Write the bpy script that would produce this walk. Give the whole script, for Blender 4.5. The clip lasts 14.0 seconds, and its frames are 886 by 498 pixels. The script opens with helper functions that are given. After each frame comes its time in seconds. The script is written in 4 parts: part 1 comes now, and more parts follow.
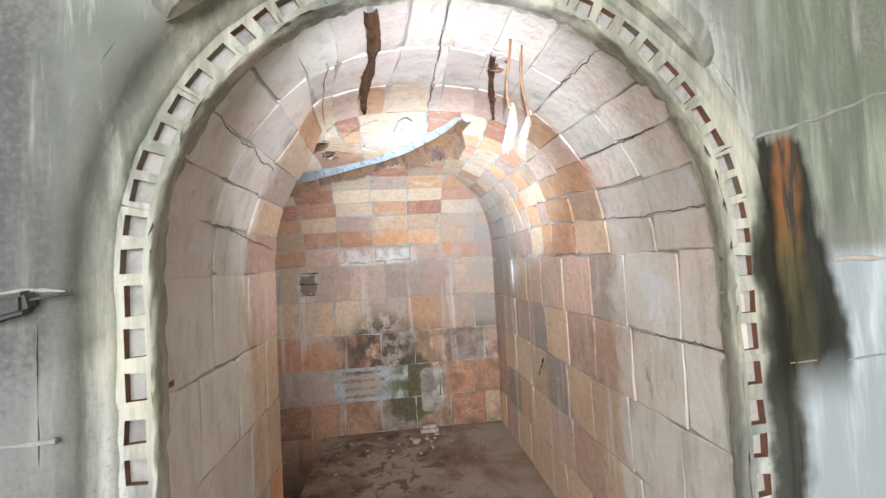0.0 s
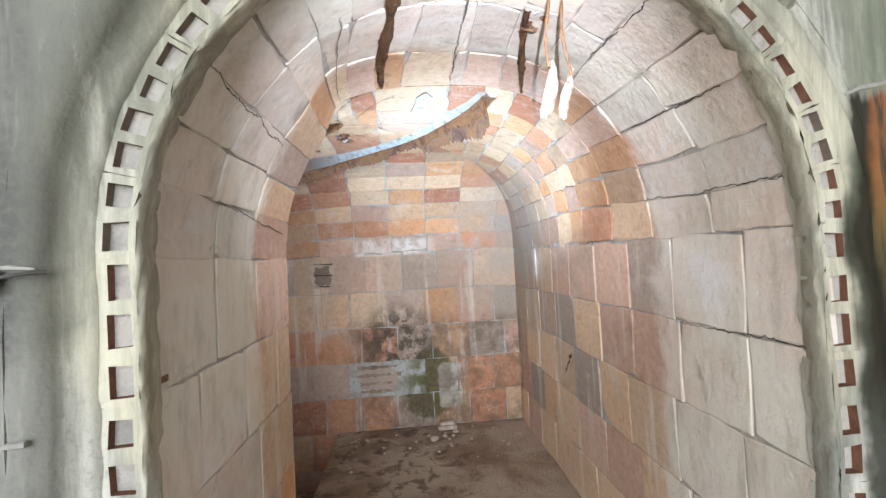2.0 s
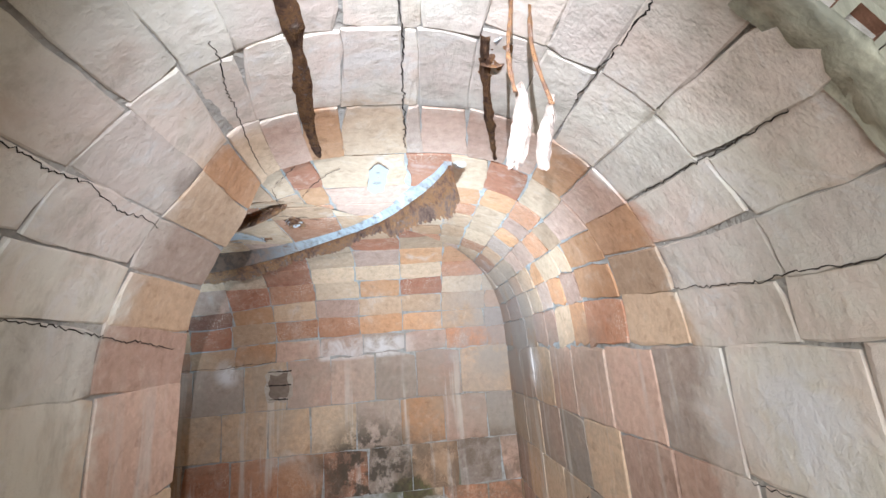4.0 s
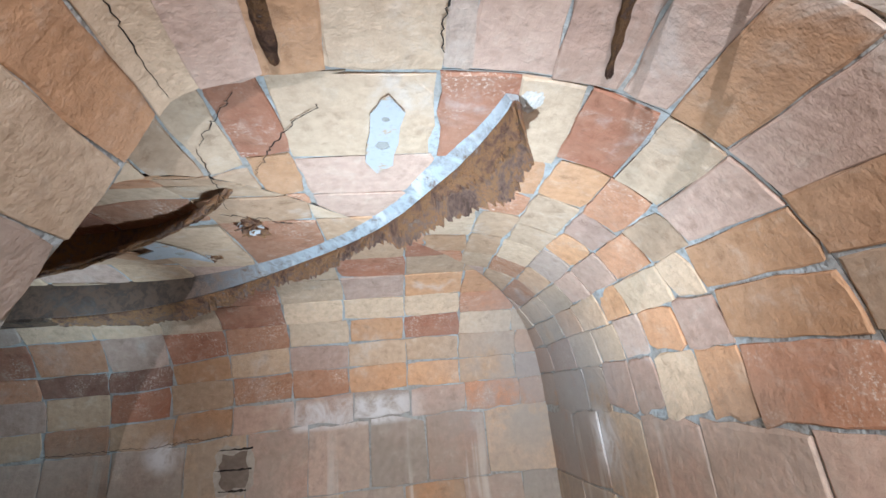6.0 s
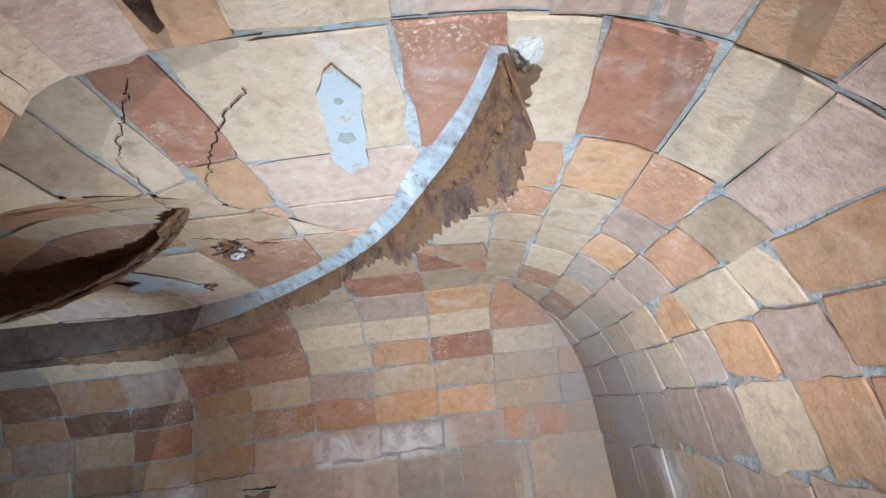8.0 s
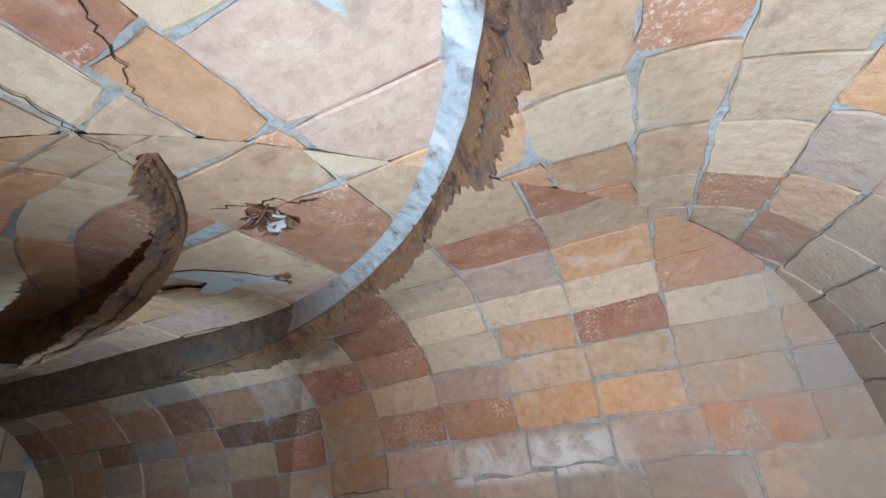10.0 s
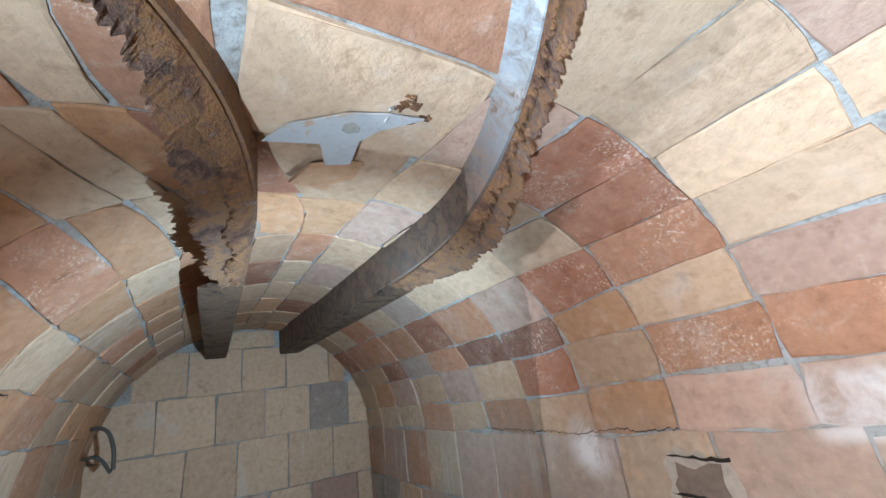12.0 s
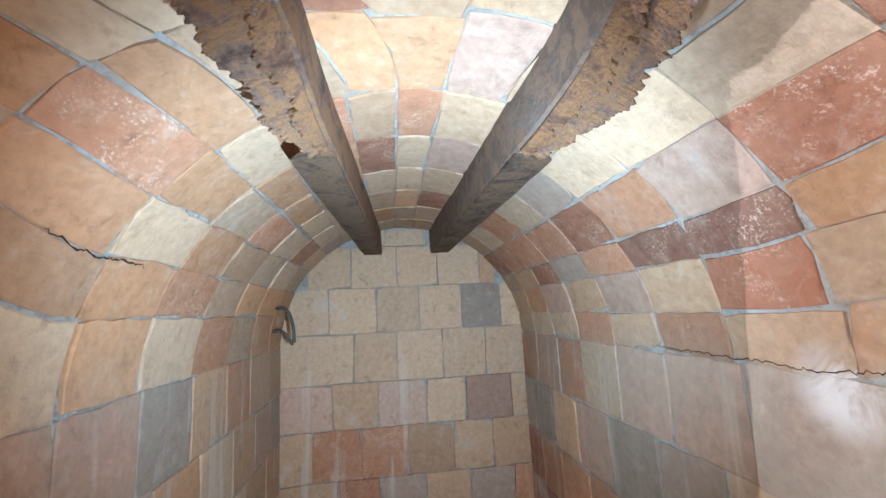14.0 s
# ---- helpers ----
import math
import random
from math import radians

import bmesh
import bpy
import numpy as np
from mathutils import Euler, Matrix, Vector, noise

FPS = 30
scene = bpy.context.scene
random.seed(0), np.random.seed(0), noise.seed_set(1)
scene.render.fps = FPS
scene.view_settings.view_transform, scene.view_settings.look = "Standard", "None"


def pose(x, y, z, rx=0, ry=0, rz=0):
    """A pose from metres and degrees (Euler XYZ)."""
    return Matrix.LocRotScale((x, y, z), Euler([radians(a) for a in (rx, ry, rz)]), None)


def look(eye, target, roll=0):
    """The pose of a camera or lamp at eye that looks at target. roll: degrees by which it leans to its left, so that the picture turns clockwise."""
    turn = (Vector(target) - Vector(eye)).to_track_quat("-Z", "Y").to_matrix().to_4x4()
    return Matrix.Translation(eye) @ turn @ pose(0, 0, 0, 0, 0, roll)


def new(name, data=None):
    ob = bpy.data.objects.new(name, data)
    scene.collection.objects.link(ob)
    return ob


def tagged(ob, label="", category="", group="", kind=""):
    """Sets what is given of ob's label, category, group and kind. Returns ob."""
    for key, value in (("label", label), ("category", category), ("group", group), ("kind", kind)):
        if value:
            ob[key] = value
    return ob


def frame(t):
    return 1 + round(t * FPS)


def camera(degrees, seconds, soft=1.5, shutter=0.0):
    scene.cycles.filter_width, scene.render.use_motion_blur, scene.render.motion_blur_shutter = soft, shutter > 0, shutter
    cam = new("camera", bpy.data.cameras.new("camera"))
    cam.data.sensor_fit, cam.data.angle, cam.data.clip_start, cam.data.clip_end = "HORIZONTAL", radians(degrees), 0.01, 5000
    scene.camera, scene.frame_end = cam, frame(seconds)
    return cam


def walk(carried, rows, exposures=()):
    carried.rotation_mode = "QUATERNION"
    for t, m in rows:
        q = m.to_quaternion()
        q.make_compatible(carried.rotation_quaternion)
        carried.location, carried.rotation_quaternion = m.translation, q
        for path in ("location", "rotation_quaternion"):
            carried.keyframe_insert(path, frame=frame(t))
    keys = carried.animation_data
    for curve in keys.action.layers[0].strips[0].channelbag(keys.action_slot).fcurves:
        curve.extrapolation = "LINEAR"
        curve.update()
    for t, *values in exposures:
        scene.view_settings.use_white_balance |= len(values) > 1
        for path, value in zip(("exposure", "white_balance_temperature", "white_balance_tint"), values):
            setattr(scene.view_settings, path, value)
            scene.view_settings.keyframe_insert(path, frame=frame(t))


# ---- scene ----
cam = camera(93.9, 14.0)
PATH = [
    (0, (0.027, 0.012, 1.388), (0.265, 1.997, 1.464), -3.0),
    (0.5, (-0.024, 0.025, 1.389), (0.22, 2.01, 1.421), -2.0),
    (1, (-0.076, 0.057, 1.371), (0.16, 2.043, 1.36), -1.9),
    (1.5, (-0.076, 0.092, 1.347), (0.126, 2.082, 1.336), -2.2),
    (2, (0.005, 0.162, 1.355), (0.174, 2.154, 1.411), -2.9),
    (2.5, (0.116, 0.226, 1.373), (0.285, 2.214, 1.521), -3.7),
    (3, (0.159, 0.301, 1.381), (0.344, 2.275, 1.645), -4.2),
    (3.2, (0.167, 0.355, 1.392), (0.354, 2.322, 1.702), -4.2),
    (5.3, (0.19, 1.037, 1.484), (0.408, 2.924, 2.112), -5.2),
    (5.5, (0.151, 1.122, 1.493), (0.386, 3.003, 2.13), -5.3),
    (6, (0.104, 1.288, 1.533), (0.356, 3.16, 2.192), -5.6),
    (6.5, (0.152, 1.387, 1.554), (0.385, 3.259, 2.219), -6.3),
    (7, (0.207, 1.449, 1.59), (0.366, 3.326, 2.263), -6.4),
    (7.2, (0.213, 1.457, 1.593), (0.338, 3.334, 2.275), -6.4),
    (9.3, (0.283, 1.764, 1.637), (0.0, 3.574, 2.44), -8.4),
    (9.5, (0.282, 1.841, 1.642), (-0.094, 3.633, 2.448), -8.5),
    (10, (0.262, 1.962, 1.643), (-0.366, 3.697, 2.415), -8.7),
    (10.1, (0.257, 1.994, 1.641), (-0.41, 3.722, 2.397), -9.3),
    (10.5, (0.271, 2.172, 1.615), (-0.628, 3.805, 2.338), -8.8),
    (11, (0.259, 2.335, 1.607), (-0.917, 3.811, 2.27), -8.3),
    (11.5, (0.116, 2.464, 1.614), (-1.288, 3.729, 2.27), -7.4),
    (12, (-0.012, 2.528, 1.617), (-1.619, 3.542, 2.241), -7.5),
    (12.1, (-0.037, 2.526, 1.62), (-1.678, 3.494, 2.228), -7.6),
    (12.5, (-0.117, 2.559, 1.605), (-1.882, 3.309, 2.172), -6.8),
    (12.8, (-0.183, 2.607, 1.604), (-2.01, 3.232, 2.125), -6.2),
    (13, (-0.212, 2.656, 1.603), (-2.076, 3.183, 2.099), -5.6),
    (13.5, (-0.276, 2.735, 1.592), (-2.203, 3.092, 1.991), -4.1),
    (14, (-0.301, 2.766, 1.578), (-2.264, 3.02, 1.867), -2.8),
]
walk(cam, [(t, look(eye, target, roll)) for t, eye, target, roll in PATH],
     exposures=[(0, 0.7), (2.5, 0.65), (3.2, 0.6), (5.3, 0.35), (6, 0.2), (7, 0.0), (9.5, -0.1), (10.5, 0.15), (11.5, 0.75), (12, 1.1), (12.5, 1.5), (13, 1.75), (14, 1.9)])

import functools

# ---- light ----
world = bpy.data.worlds.new("sky")
scene.world = world
world.use_nodes = True
sky = world.node_tree.nodes.new("ShaderNodeTexSky")
sky.sky_type, sky.sun_disc = "NISHITA", False
sky.sun_elevation, sky.sun_rotation = radians(35), radians(200)
world.node_tree.links.new(sky.outputs[0], world.node_tree.nodes["Background"].inputs[0])
world.node_tree.nodes["Background"].inputs[1].default_value = 0.12


def lamp(name, kind, energy, m, colour=(1, 1, 1), size=0.1, size_y=0.1):
    data = bpy.data.lights.new(name, kind)
    data.energy, data.color = energy, colour
    if kind == "AREA":
        data.shape, data.size, data.size_y = "RECTANGLE", size, size_y
    else:
        data.shadow_soft_size = size
    ob = new(name, data)
    ob.matrix_world = m
    return ob


# skylight through the open end of the outer chamber, behind the start of the walk
lamp("entrance_daylight", "AREA", 150, look((-0.9, -2.9, 1.9), (0.4, 1.0, 1.2)), (0.9, 0.935, 1.0), size=3.0, size_y=2.2)


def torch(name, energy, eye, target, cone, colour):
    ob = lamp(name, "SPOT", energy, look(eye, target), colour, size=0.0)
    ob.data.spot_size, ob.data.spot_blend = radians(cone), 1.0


# fixed unseen spots, all lit at once, added in place of the walker's moving torch: before the arch, under the corner
# vault, and in the mouth of the side gallery
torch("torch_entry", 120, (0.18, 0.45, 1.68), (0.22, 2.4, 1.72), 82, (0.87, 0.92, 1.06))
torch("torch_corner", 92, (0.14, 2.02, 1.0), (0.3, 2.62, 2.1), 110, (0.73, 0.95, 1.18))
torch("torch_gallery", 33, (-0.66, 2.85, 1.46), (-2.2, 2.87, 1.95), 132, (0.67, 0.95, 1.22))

# ---- plan ----
SPRING, RISE, R = 1.39, 0.71, 0.72
W_TOP = SPRING + math.pi * R      # developed height at which the far springing is reached again
W_ALL = W_TOP + SPRING
A_MID, A_HALF = 0.195, 0.705      # entrance gallery, along y
B_MID, B_HALF = 2.85, 0.77        # side gallery, along -x
A_FRONT, SEAM, B_END = 1.0, 1.9, -3.024
FLARE = 0.115                     # by which the inner wall of the side gallery spreads at the corner
INNER = Vector((A_MID - A_HALF, B_MID - B_HALF - FLARE, 0))
OUTER = Vector((A_MID + A_HALF, B_MID + B_HALF, 0))
MITRE = Vector((OUTER.y - INNER.y, -(OUTER.x - INNER.x), 0)).normalized()   # points to the entrance gallery's side


def zvault(x, y):
    """Height of the vault's face over a point of the plan."""
    inner = (x - INNER.x) * MITRE.x + (y - INNER.y) * MITRE.y
    if inner > 0:
        l, u, run = y, (x - A_MID) / A_HALF, "A"
    else:
        l, u, run = x, (y - B_MID) / B_HALF, "B"
    u = max(-0.999, min(0.999, u))
    best = min((abs(arch(run, l, SPRING + R * math.pi * k / 200)[0 if run == "A" else 1] - (x if run == "A" else y)), k) for k in range(201))[1]
    return arch(run, l, SPRING + R * math.pi * best / 200).z


def ramp(a, b, v):
    v = min(1.0, max(0.0, (v - a) / (b - a)))
    return v * v * (3 - 2 * v)


def lag(w):
    """How far the edge of the entrance vault lies behind its seam, on the inner haunch."""
    return 0.075 * min(1.0, max(0.0, (w - 2.88) / 0.7))


def before_seam(l, w, d=0.0):
    return arch("A", l + max(0.0, (l - 1.6) / (SEAM - 1.6)) * lag(w), w, d)


def behind_seam(l, w, d=0.0):
    return arch("A", l + max(0.0, 1 - (l - SEAM) / 0.45) * lag(w), w, d)


def arch(run, l, w, d=0.0):
    """A point of the lining of gallery "A" or "B": l along it, w up and over from the outer wall, d behind the face."""
    near = w > SPRING + math.pi / 2 * R     # the inner half of the vault
    if run == "A":
        n = (2.05 + 0.95 * ramp(1.15, 1.88, l) * ramp(3.15, 2.85, w) if l < SEAM + lag(w) - 0.0005 else 4.5) if near else 2.0 + 0.8 * ramp(1.3, 2.4, l)
        h, half, mid = RISE - 0.02 * ramp(1.6, 1.0, l), A_HALF, A_MID
    else:
        n = 2.0 + (2.5 * ramp(-1.25, -0.5, l) if near else 0.8 * ramp(-1.2, -0.4, l))
        h, half, mid = RISE + 0.03 * ramp(-0.5, -1.3, l), B_HALF + FLARE / 2 * ramp(-1.1, -0.55, l), B_MID - FLARE / 2 * ramp(-1.1, -0.55, l)
    if w <= SPRING:
        u, z, nu, nz = 1.0, w, 1.0, 0.0
    elif w >= W_TOP:
        u, z, nu, nz = -1.0, W_ALL - w, -1.0, 0.0
    else:
        a = (w - SPRING) / R
        c, s = math.cos(a), max(0.0, math.sin(a))
        u, z = math.copysign(abs(c) ** (2 / n), c), SPRING + h * s ** (2 / n)
        nu, nz = math.copysign(abs(c) ** (2 - 2 / n), c) / half, s ** (2 - 2 / n) / h
        k = math.hypot(nu, nz)
        nu, nz = nu / k, nz / k
    across, z = mid + half * u + nu * d, z + nz * d
    return Vector((across, l, z)) if run == "A" else Vector((l, across, z))


# ---- materials ----
class Nodes:
    """A node material with short words for the nodes that all of them share."""

    def __init__(self, name, rough=0.85, metal=0.0):
        self.mat = bpy.data.materials.new(name)
        self.mat.use_nodes = True
        self.t = self.mat.node_tree
        self.b = self.t.nodes["Principled BSDF"]
        self.b.inputs["Roughness"].default_value, self.b.inputs["Metallic"].default_value = rough, metal
        self.b.inputs["Specular IOR Level"].default_value = 0.25
        self.pos = self.t.nodes.new("ShaderNodeNewGeometry").outputs["Position"]
        split = self.t.nodes.new("ShaderNodeSeparateXYZ")
        self.put(split.inputs[0], self.pos)
        self.x, self.y, self.z = split.outputs

    def put(self, socket, v):
        if isinstance(v, bpy.types.NodeSocket):
            self.t.links.new(v, socket)
        elif isinstance(v, tuple):
            socket.default_value = (*v, 1) if len(v) == 3 and len(socket.default_value) == 4 else v
        else:
            socket.default_value = v

    def chance(self, v):
        n = self.t.nodes.new("ShaderNodeTexWhiteNoise")
        n.noise_dimensions = "1D"
        self.put(n.inputs["W"], v)
        return n.outputs["Value"]

    def noise(self, scale, detail=4.0, rough=0.55, stretch=None, warp=0.0, w=None):
        n = self.t.nodes.new("ShaderNodeTexNoise")
        if w is not None:
            n.noise_dimensions = "4D"
            self.put(n.inputs["W"], w)
        at = self.pos
        if stretch:
            m = self.t.nodes.new("ShaderNodeVectorMath")
            m.operation = "MULTIPLY"
            self.put(m.inputs[0], at)
            m.inputs[1].default_value = stretch
            at = m.outputs[0]
        self.put(n.inputs["Vector"], at)
        n.inputs["Scale"].default_value, n.inputs["Detail"].default_value, n.inputs["Roughness"].default_value = scale, detail, rough
        n.inputs["Distortion"].default_value = warp
        return n.outputs["Fac"]

    def band(self, v, a, b, lo=0.0, hi=1.0):
        n = self.t.nodes.new("ShaderNodeMapRange")
        n.interpolation_type = "SMOOTHSTEP"
        for i, q in enumerate((v, a, b, lo, hi)):
            self.put(n.inputs[i], q)
        return n.outputs[0]

    def sum(self, a, b, how="ADD"):
        n = self.t.nodes.new("ShaderNodeMath")
        n.operation = how
        self.put(n.inputs[0], a)
        self.put(n.inputs[1], b)
        return n.outputs[0]

    def mul(self, *v):
        out = v[0]
        for q in v[1:]:
            out = self.sum(out, q, "MULTIPLY")
        return out

    def mix(self, f, a, b, how="MIX"):
        n = self.t.nodes.new("ShaderNodeMix")
        n.data_type, n.blend_type = "RGBA", how
        self.put(n.inputs[0], f)
        self.put(n.inputs[6], a)
        self.put(n.inputs[7], b)
        return n.outputs[2]

    def ramp(self, v, stops):
        n = self.t.nodes.new("ShaderNodeValToRGB")
        e = n.color_ramp.elements
        while len(e) < len(stops):
            e.new(0.5)
        for el, (p, c) in zip(e, stops):
            el.position, el.color = p, (*c, 1)
        self.put(n.inputs[0], v)
        return n.outputs[0]

    def attribute(self, name):
        n = self.t.nodes.new("ShaderNodeAttribute")
        n.attribute_name = name
        return n.outputs["Fac"]

    def near(self, p, r0, r1):
        """1 within r0 of the point p, 0 beyond r1."""
        n = self.t.nodes.new("ShaderNodeVectorMath")
        n.operation = "DISTANCE"
        self.put(n.inputs[0], self.pos)
        n.inputs[1].default_value = p
        return self.band(n.outputs["Value"], r1, r0)

    def done(self, colour, height=None, strength=0.3, dist=0.01, rough=None):
        self.put(self.b.inputs["Base Color"], colour)
        if rough is not None:
            self.put(self.b.inputs["Roughness"], rough)
        if height is not None:
            n = self.t.nodes.new("ShaderNodeBump")
            n.inputs["Strength"].default_value, n.inputs["Distance"].default_value = strength, dist
            self.put(n.inputs["Height"], height)
            self.put(self.b.inputs["Normal"], n.outputs[0])
        return self.mat


TONES = {"cream": 0.02, "tan": 0.16, "orange": 0.32, "terracotta": 0.48, "red": 0.62, "dark": 0.74, "pink": 0.86, "grey": 0.98}


def tile_material():
    m = Nodes("fired_clay_tile", 0.9)
    tone = m.attribute("tone")
    colour = m.ramp(tone, [(0.0, (0.68, 0.53, 0.38)), (0.16, (0.56, 0.4, 0.27)), (0.32, (0.62, 0.35, 0.19)), (0.48, (0.52, 0.26, 0.155)),
                           (0.62, (0.4, 0.165, 0.1)), (0.74, (0.22, 0.1, 0.075)), (0.86, (0.6, 0.43, 0.35)), (1.0, (0.41, 0.37, 0.33))])
    colour = m.mix(0.07, colour, (0.55, 0.36, 0.23))
    own = m.chance(tone)
    colour = m.mix(1.0, colour, m.mix(own, (0.72, 0.72, 0.73), (1.12, 1.1, 1.08)), "MULTIPLY")
    shift = m.mul(own, 40.0)
    big, fine, grain = m.noise(6, 5, 0.62, warp=0.5, w=shift), m.noise(38, 6, 0.65), m.noise(210, 3)
    colour = m.mix(m.band(big, 0.35, 0.7, 0.0, 0.25), colour, (0.5, 0.36, 0.26))
    colour = m.mix(m.band(fine, 0.3, 0.75, 0.0, 0.5), colour, m.mix(1.0, colour, (0.62, 0.58, 0.55), "MULTIPLY"))
    mid = m.noise(17, 6, 0.7, warp=0.4, w=shift)
    colour = m.mix(m.band(mid, 0.52, 0.68, 0.0, 0.5), colour, m.mix(0.5, colour, (0.68, 0.6, 0.5)))
    colour = m.mix(m.band(mid, 0.46, 0.32, 0.0, 0.55), colour, m.mix(1.0, colour, (0.55, 0.5, 0.46), "MULTIPLY"))
    # salt bloom in specks and clouds
    specks = m.mul(m.band(m.noise(125, 5, 0.75), 0.5, 0.64, 0.0, 0.75), m.band(m.noise(6, 5, 0.7), 0.44, 0.66), m.sum(0.12, m.mul(m.band(tone, 0.4, 0.47), m.band(tone, 0.82, 0.76))))
    clouds = m.band(m.noise(3.3, 6, 0.62, warp=0.5), 0.58, 0.76, 0.0, 0.55)
    colour = m.mix(specks, colour, (0.72, 0.62, 0.52))
    colour = m.mix(clouds, colour, (0.62, 0.59, 0.55))
    # lime film of the entrance gallery, wearing off towards the corner
    front = m.sum(m.band(m.y, 1.82, 1.4, 0.0, 0.85), m.sum(m.noise(4.5, 6, 0.65, warp=0.6), m.mul(big, 0.4)))
    lime = m.mul(m.band(front, 1.0, 1.32), 0.9)
    film = m.mix(m.band(m.noise(2.6, 5, 0.6), 0.4, 0.62), (0.7, 0.69, 0.62), (0.68, 0.6, 0.54))
    film = m.mix(m.band(m.noise(16, 5, 0.7, (1, 1, 0.3)), 0.45, 0.75, 0.0, 0.6), film, (0.38, 0.36, 0.3))
    film = m.mix(m.band(m.noise(5, 6, 0.7, warp=1.0), 0.55, 0.66, 0.0, 0.7), film, (0.7, 0.7, 0.68))
    film = m.mix(m.band(m.noise(7, 6, 0.72, warp=0.8), 0.6, 0.72, 0.0, 0.6), film, (0.28, 0.26, 0.2))
    film = m.mix(m.band(big, 0.5, 0.75, 0.0, 0.45), film, colour)
    film = m.mix(1.0, film, m.mix(own, (0.86, 0.86, 0.86), (1.08, 1.07, 1.05)), "MULTIPLY")
    colour = m.mix(lime, colour, film)
    # damp grey skin on the lower walls of the side gallery
    damp = m.mul(m.band(m.z, 1.62, 1.36), m.band(m.z, 0.7, 0.86), m.band(m.y, 2.0, 2.1), m.band(m.x, -2.98, -2.9), m.band(m.sum(m.noise(2.8, 5, 0.6), m.mul(fine, 0.3)), 0.5, 0.75), 0.38)
    colour = m.mix(damp, colour, (0.33, 0.31, 0.26))
    # grey skin and white runs in the fold of the outer corner
    fold = m.mul(m.near((0.82, 3.3, 1.48), 0.2, 0.72), m.band(m.sum(m.noise(3, 5, 0.6), m.mul(fine, 0.2)), 0.4, 0.6), 0.72)
    colour = m.mix(fold, colour, (0.36, 0.36, 0.35))
    course = m.mul(m.band(m.x, -0.46, -0.4), m.band(m.x, 0.3, 0.05), m.band(m.z, 1.405, 1.435), m.band(m.z, 1.575, 1.53), m.band(m.y, 3.5, 3.54), 0.75)
    white = m.sum(course, m.near((-1.03, 3.62, 1.385), 0.03, 0.12), "MAXIMUM")
    white = m.sum(white, m.sum(m.near((0.89, 3.0, 1.3), 0.02, 0.16), m.near((0.89, 1.35, 1.25), 0.03, 0.2), "MAXIMUM"), "MAXIMUM")
    colour = m.mix(m.mul(white, m.band(m.noise(8, 5, 0.65, warp=0.6), 0.35, 0.6)), colour, (0.74, 0.74, 0.74))
    runs = m.mul(m.band(m.noise(9, 4, 0.6, (1, 1, 0.08)), 0.56, 0.68), m.band(m.z, 1.5, 1.2), 0.55)
    colour = m.mix(runs, colour, (0.62, 0.6, 0.55))
    # green growth low in the back corner
    rough_edge = m.mul(m.sum(m.noise(9, 6, 0.7, warp=0.6), -0.5), 1.1)
    chalk = m.band(m.sum(m.mul(m.band(m.x, 0.16, 0.24), m.band(m.x, 0.46, 0.36), m.band(m.z, 0.08, 0.18), m.band(m.z, 0.56, 0.46), m.band(m.y, 3.5, 3.55)), rough_edge), 0.5, 0.75, 0.0, 0.8)
    colour = m.mix(chalk, colour, (0.62, 0.64, 0.6))
    moss = m.band(m.sum(m.sum(m.near((0.13, 3.62, 0.3), 0.02, 0.42), m.mul(m.near((0.15, 3.62, 0.55), 0.02, 0.22), 0.5)), rough_edge), 0.32, 0.62)
    colour = m.mix(m.mul(moss, m.sum(1.0, m.mul(chalk, 0.7), "SUBTRACT"), 0.9), colour, m.mix(m.band(fine, 0.35, 0.65), (0.02, 0.028, 0.009), (0.11, 0.13, 0.045)))
    grime = m.mul(m.band(m.y, 3.5, 3.58), m.band(m.z, 0.95, 0.8), m.band(big, 0.36, 0.6), m.band(m.x, -0.6, -0.4), 0.75)
    colour = m.mix(grime, colour, (0.12, 0.085, 0.06))
    black = m.mul(m.near((-0.1, 3.62, 0.7), 0.15, 0.42), m.band(m.noise(11, 5, 0.7), 0.44, 0.56), 0.85)
    colour = m.mix(black, colour, (0.07, 0.06, 0.045))
    height = m.sum(m.mul(fine, 0.6), m.sum(m.mul(grain, 0.08), m.mul(big, 0.8)))
    return m.done(colour, m.sum(height, m.mul(mid, 0.6)), 0.6, 0.012)


def mortar_material():
    m = Nodes("lime_mortar", 0.95)
    n, f = m.noise(7, 5), m.noise(60, 5)
    colour = m.mix(m.band(n, 0.35, 0.65), (0.42, 0.455, 0.46), (0.33, 0.31, 0.28))
    colour = m.mix(m.band(f, 0.45, 0.75, 0.0, 0.7), colour, (0.2, 0.18, 0.15))
    front = m.mul(m.band(m.y, 2.0, 1.6), 0.85)
    colour = m.mix(front, colour, m.mix(m.band(n, 0.3, 0.55), (0.22, 0.205, 0.185), (0.44, 0.42, 0.38)))
    moss = m.mul(m.near((0.28, 3.62, 0.3), 0.1, 0.6), m.band(n, 0.42, 0.6))
    colour = m.mix(moss, colour, (0.07, 0.09, 0.02))
    return m.done(colour, m.sum(n, f), 0.8, 0.012)


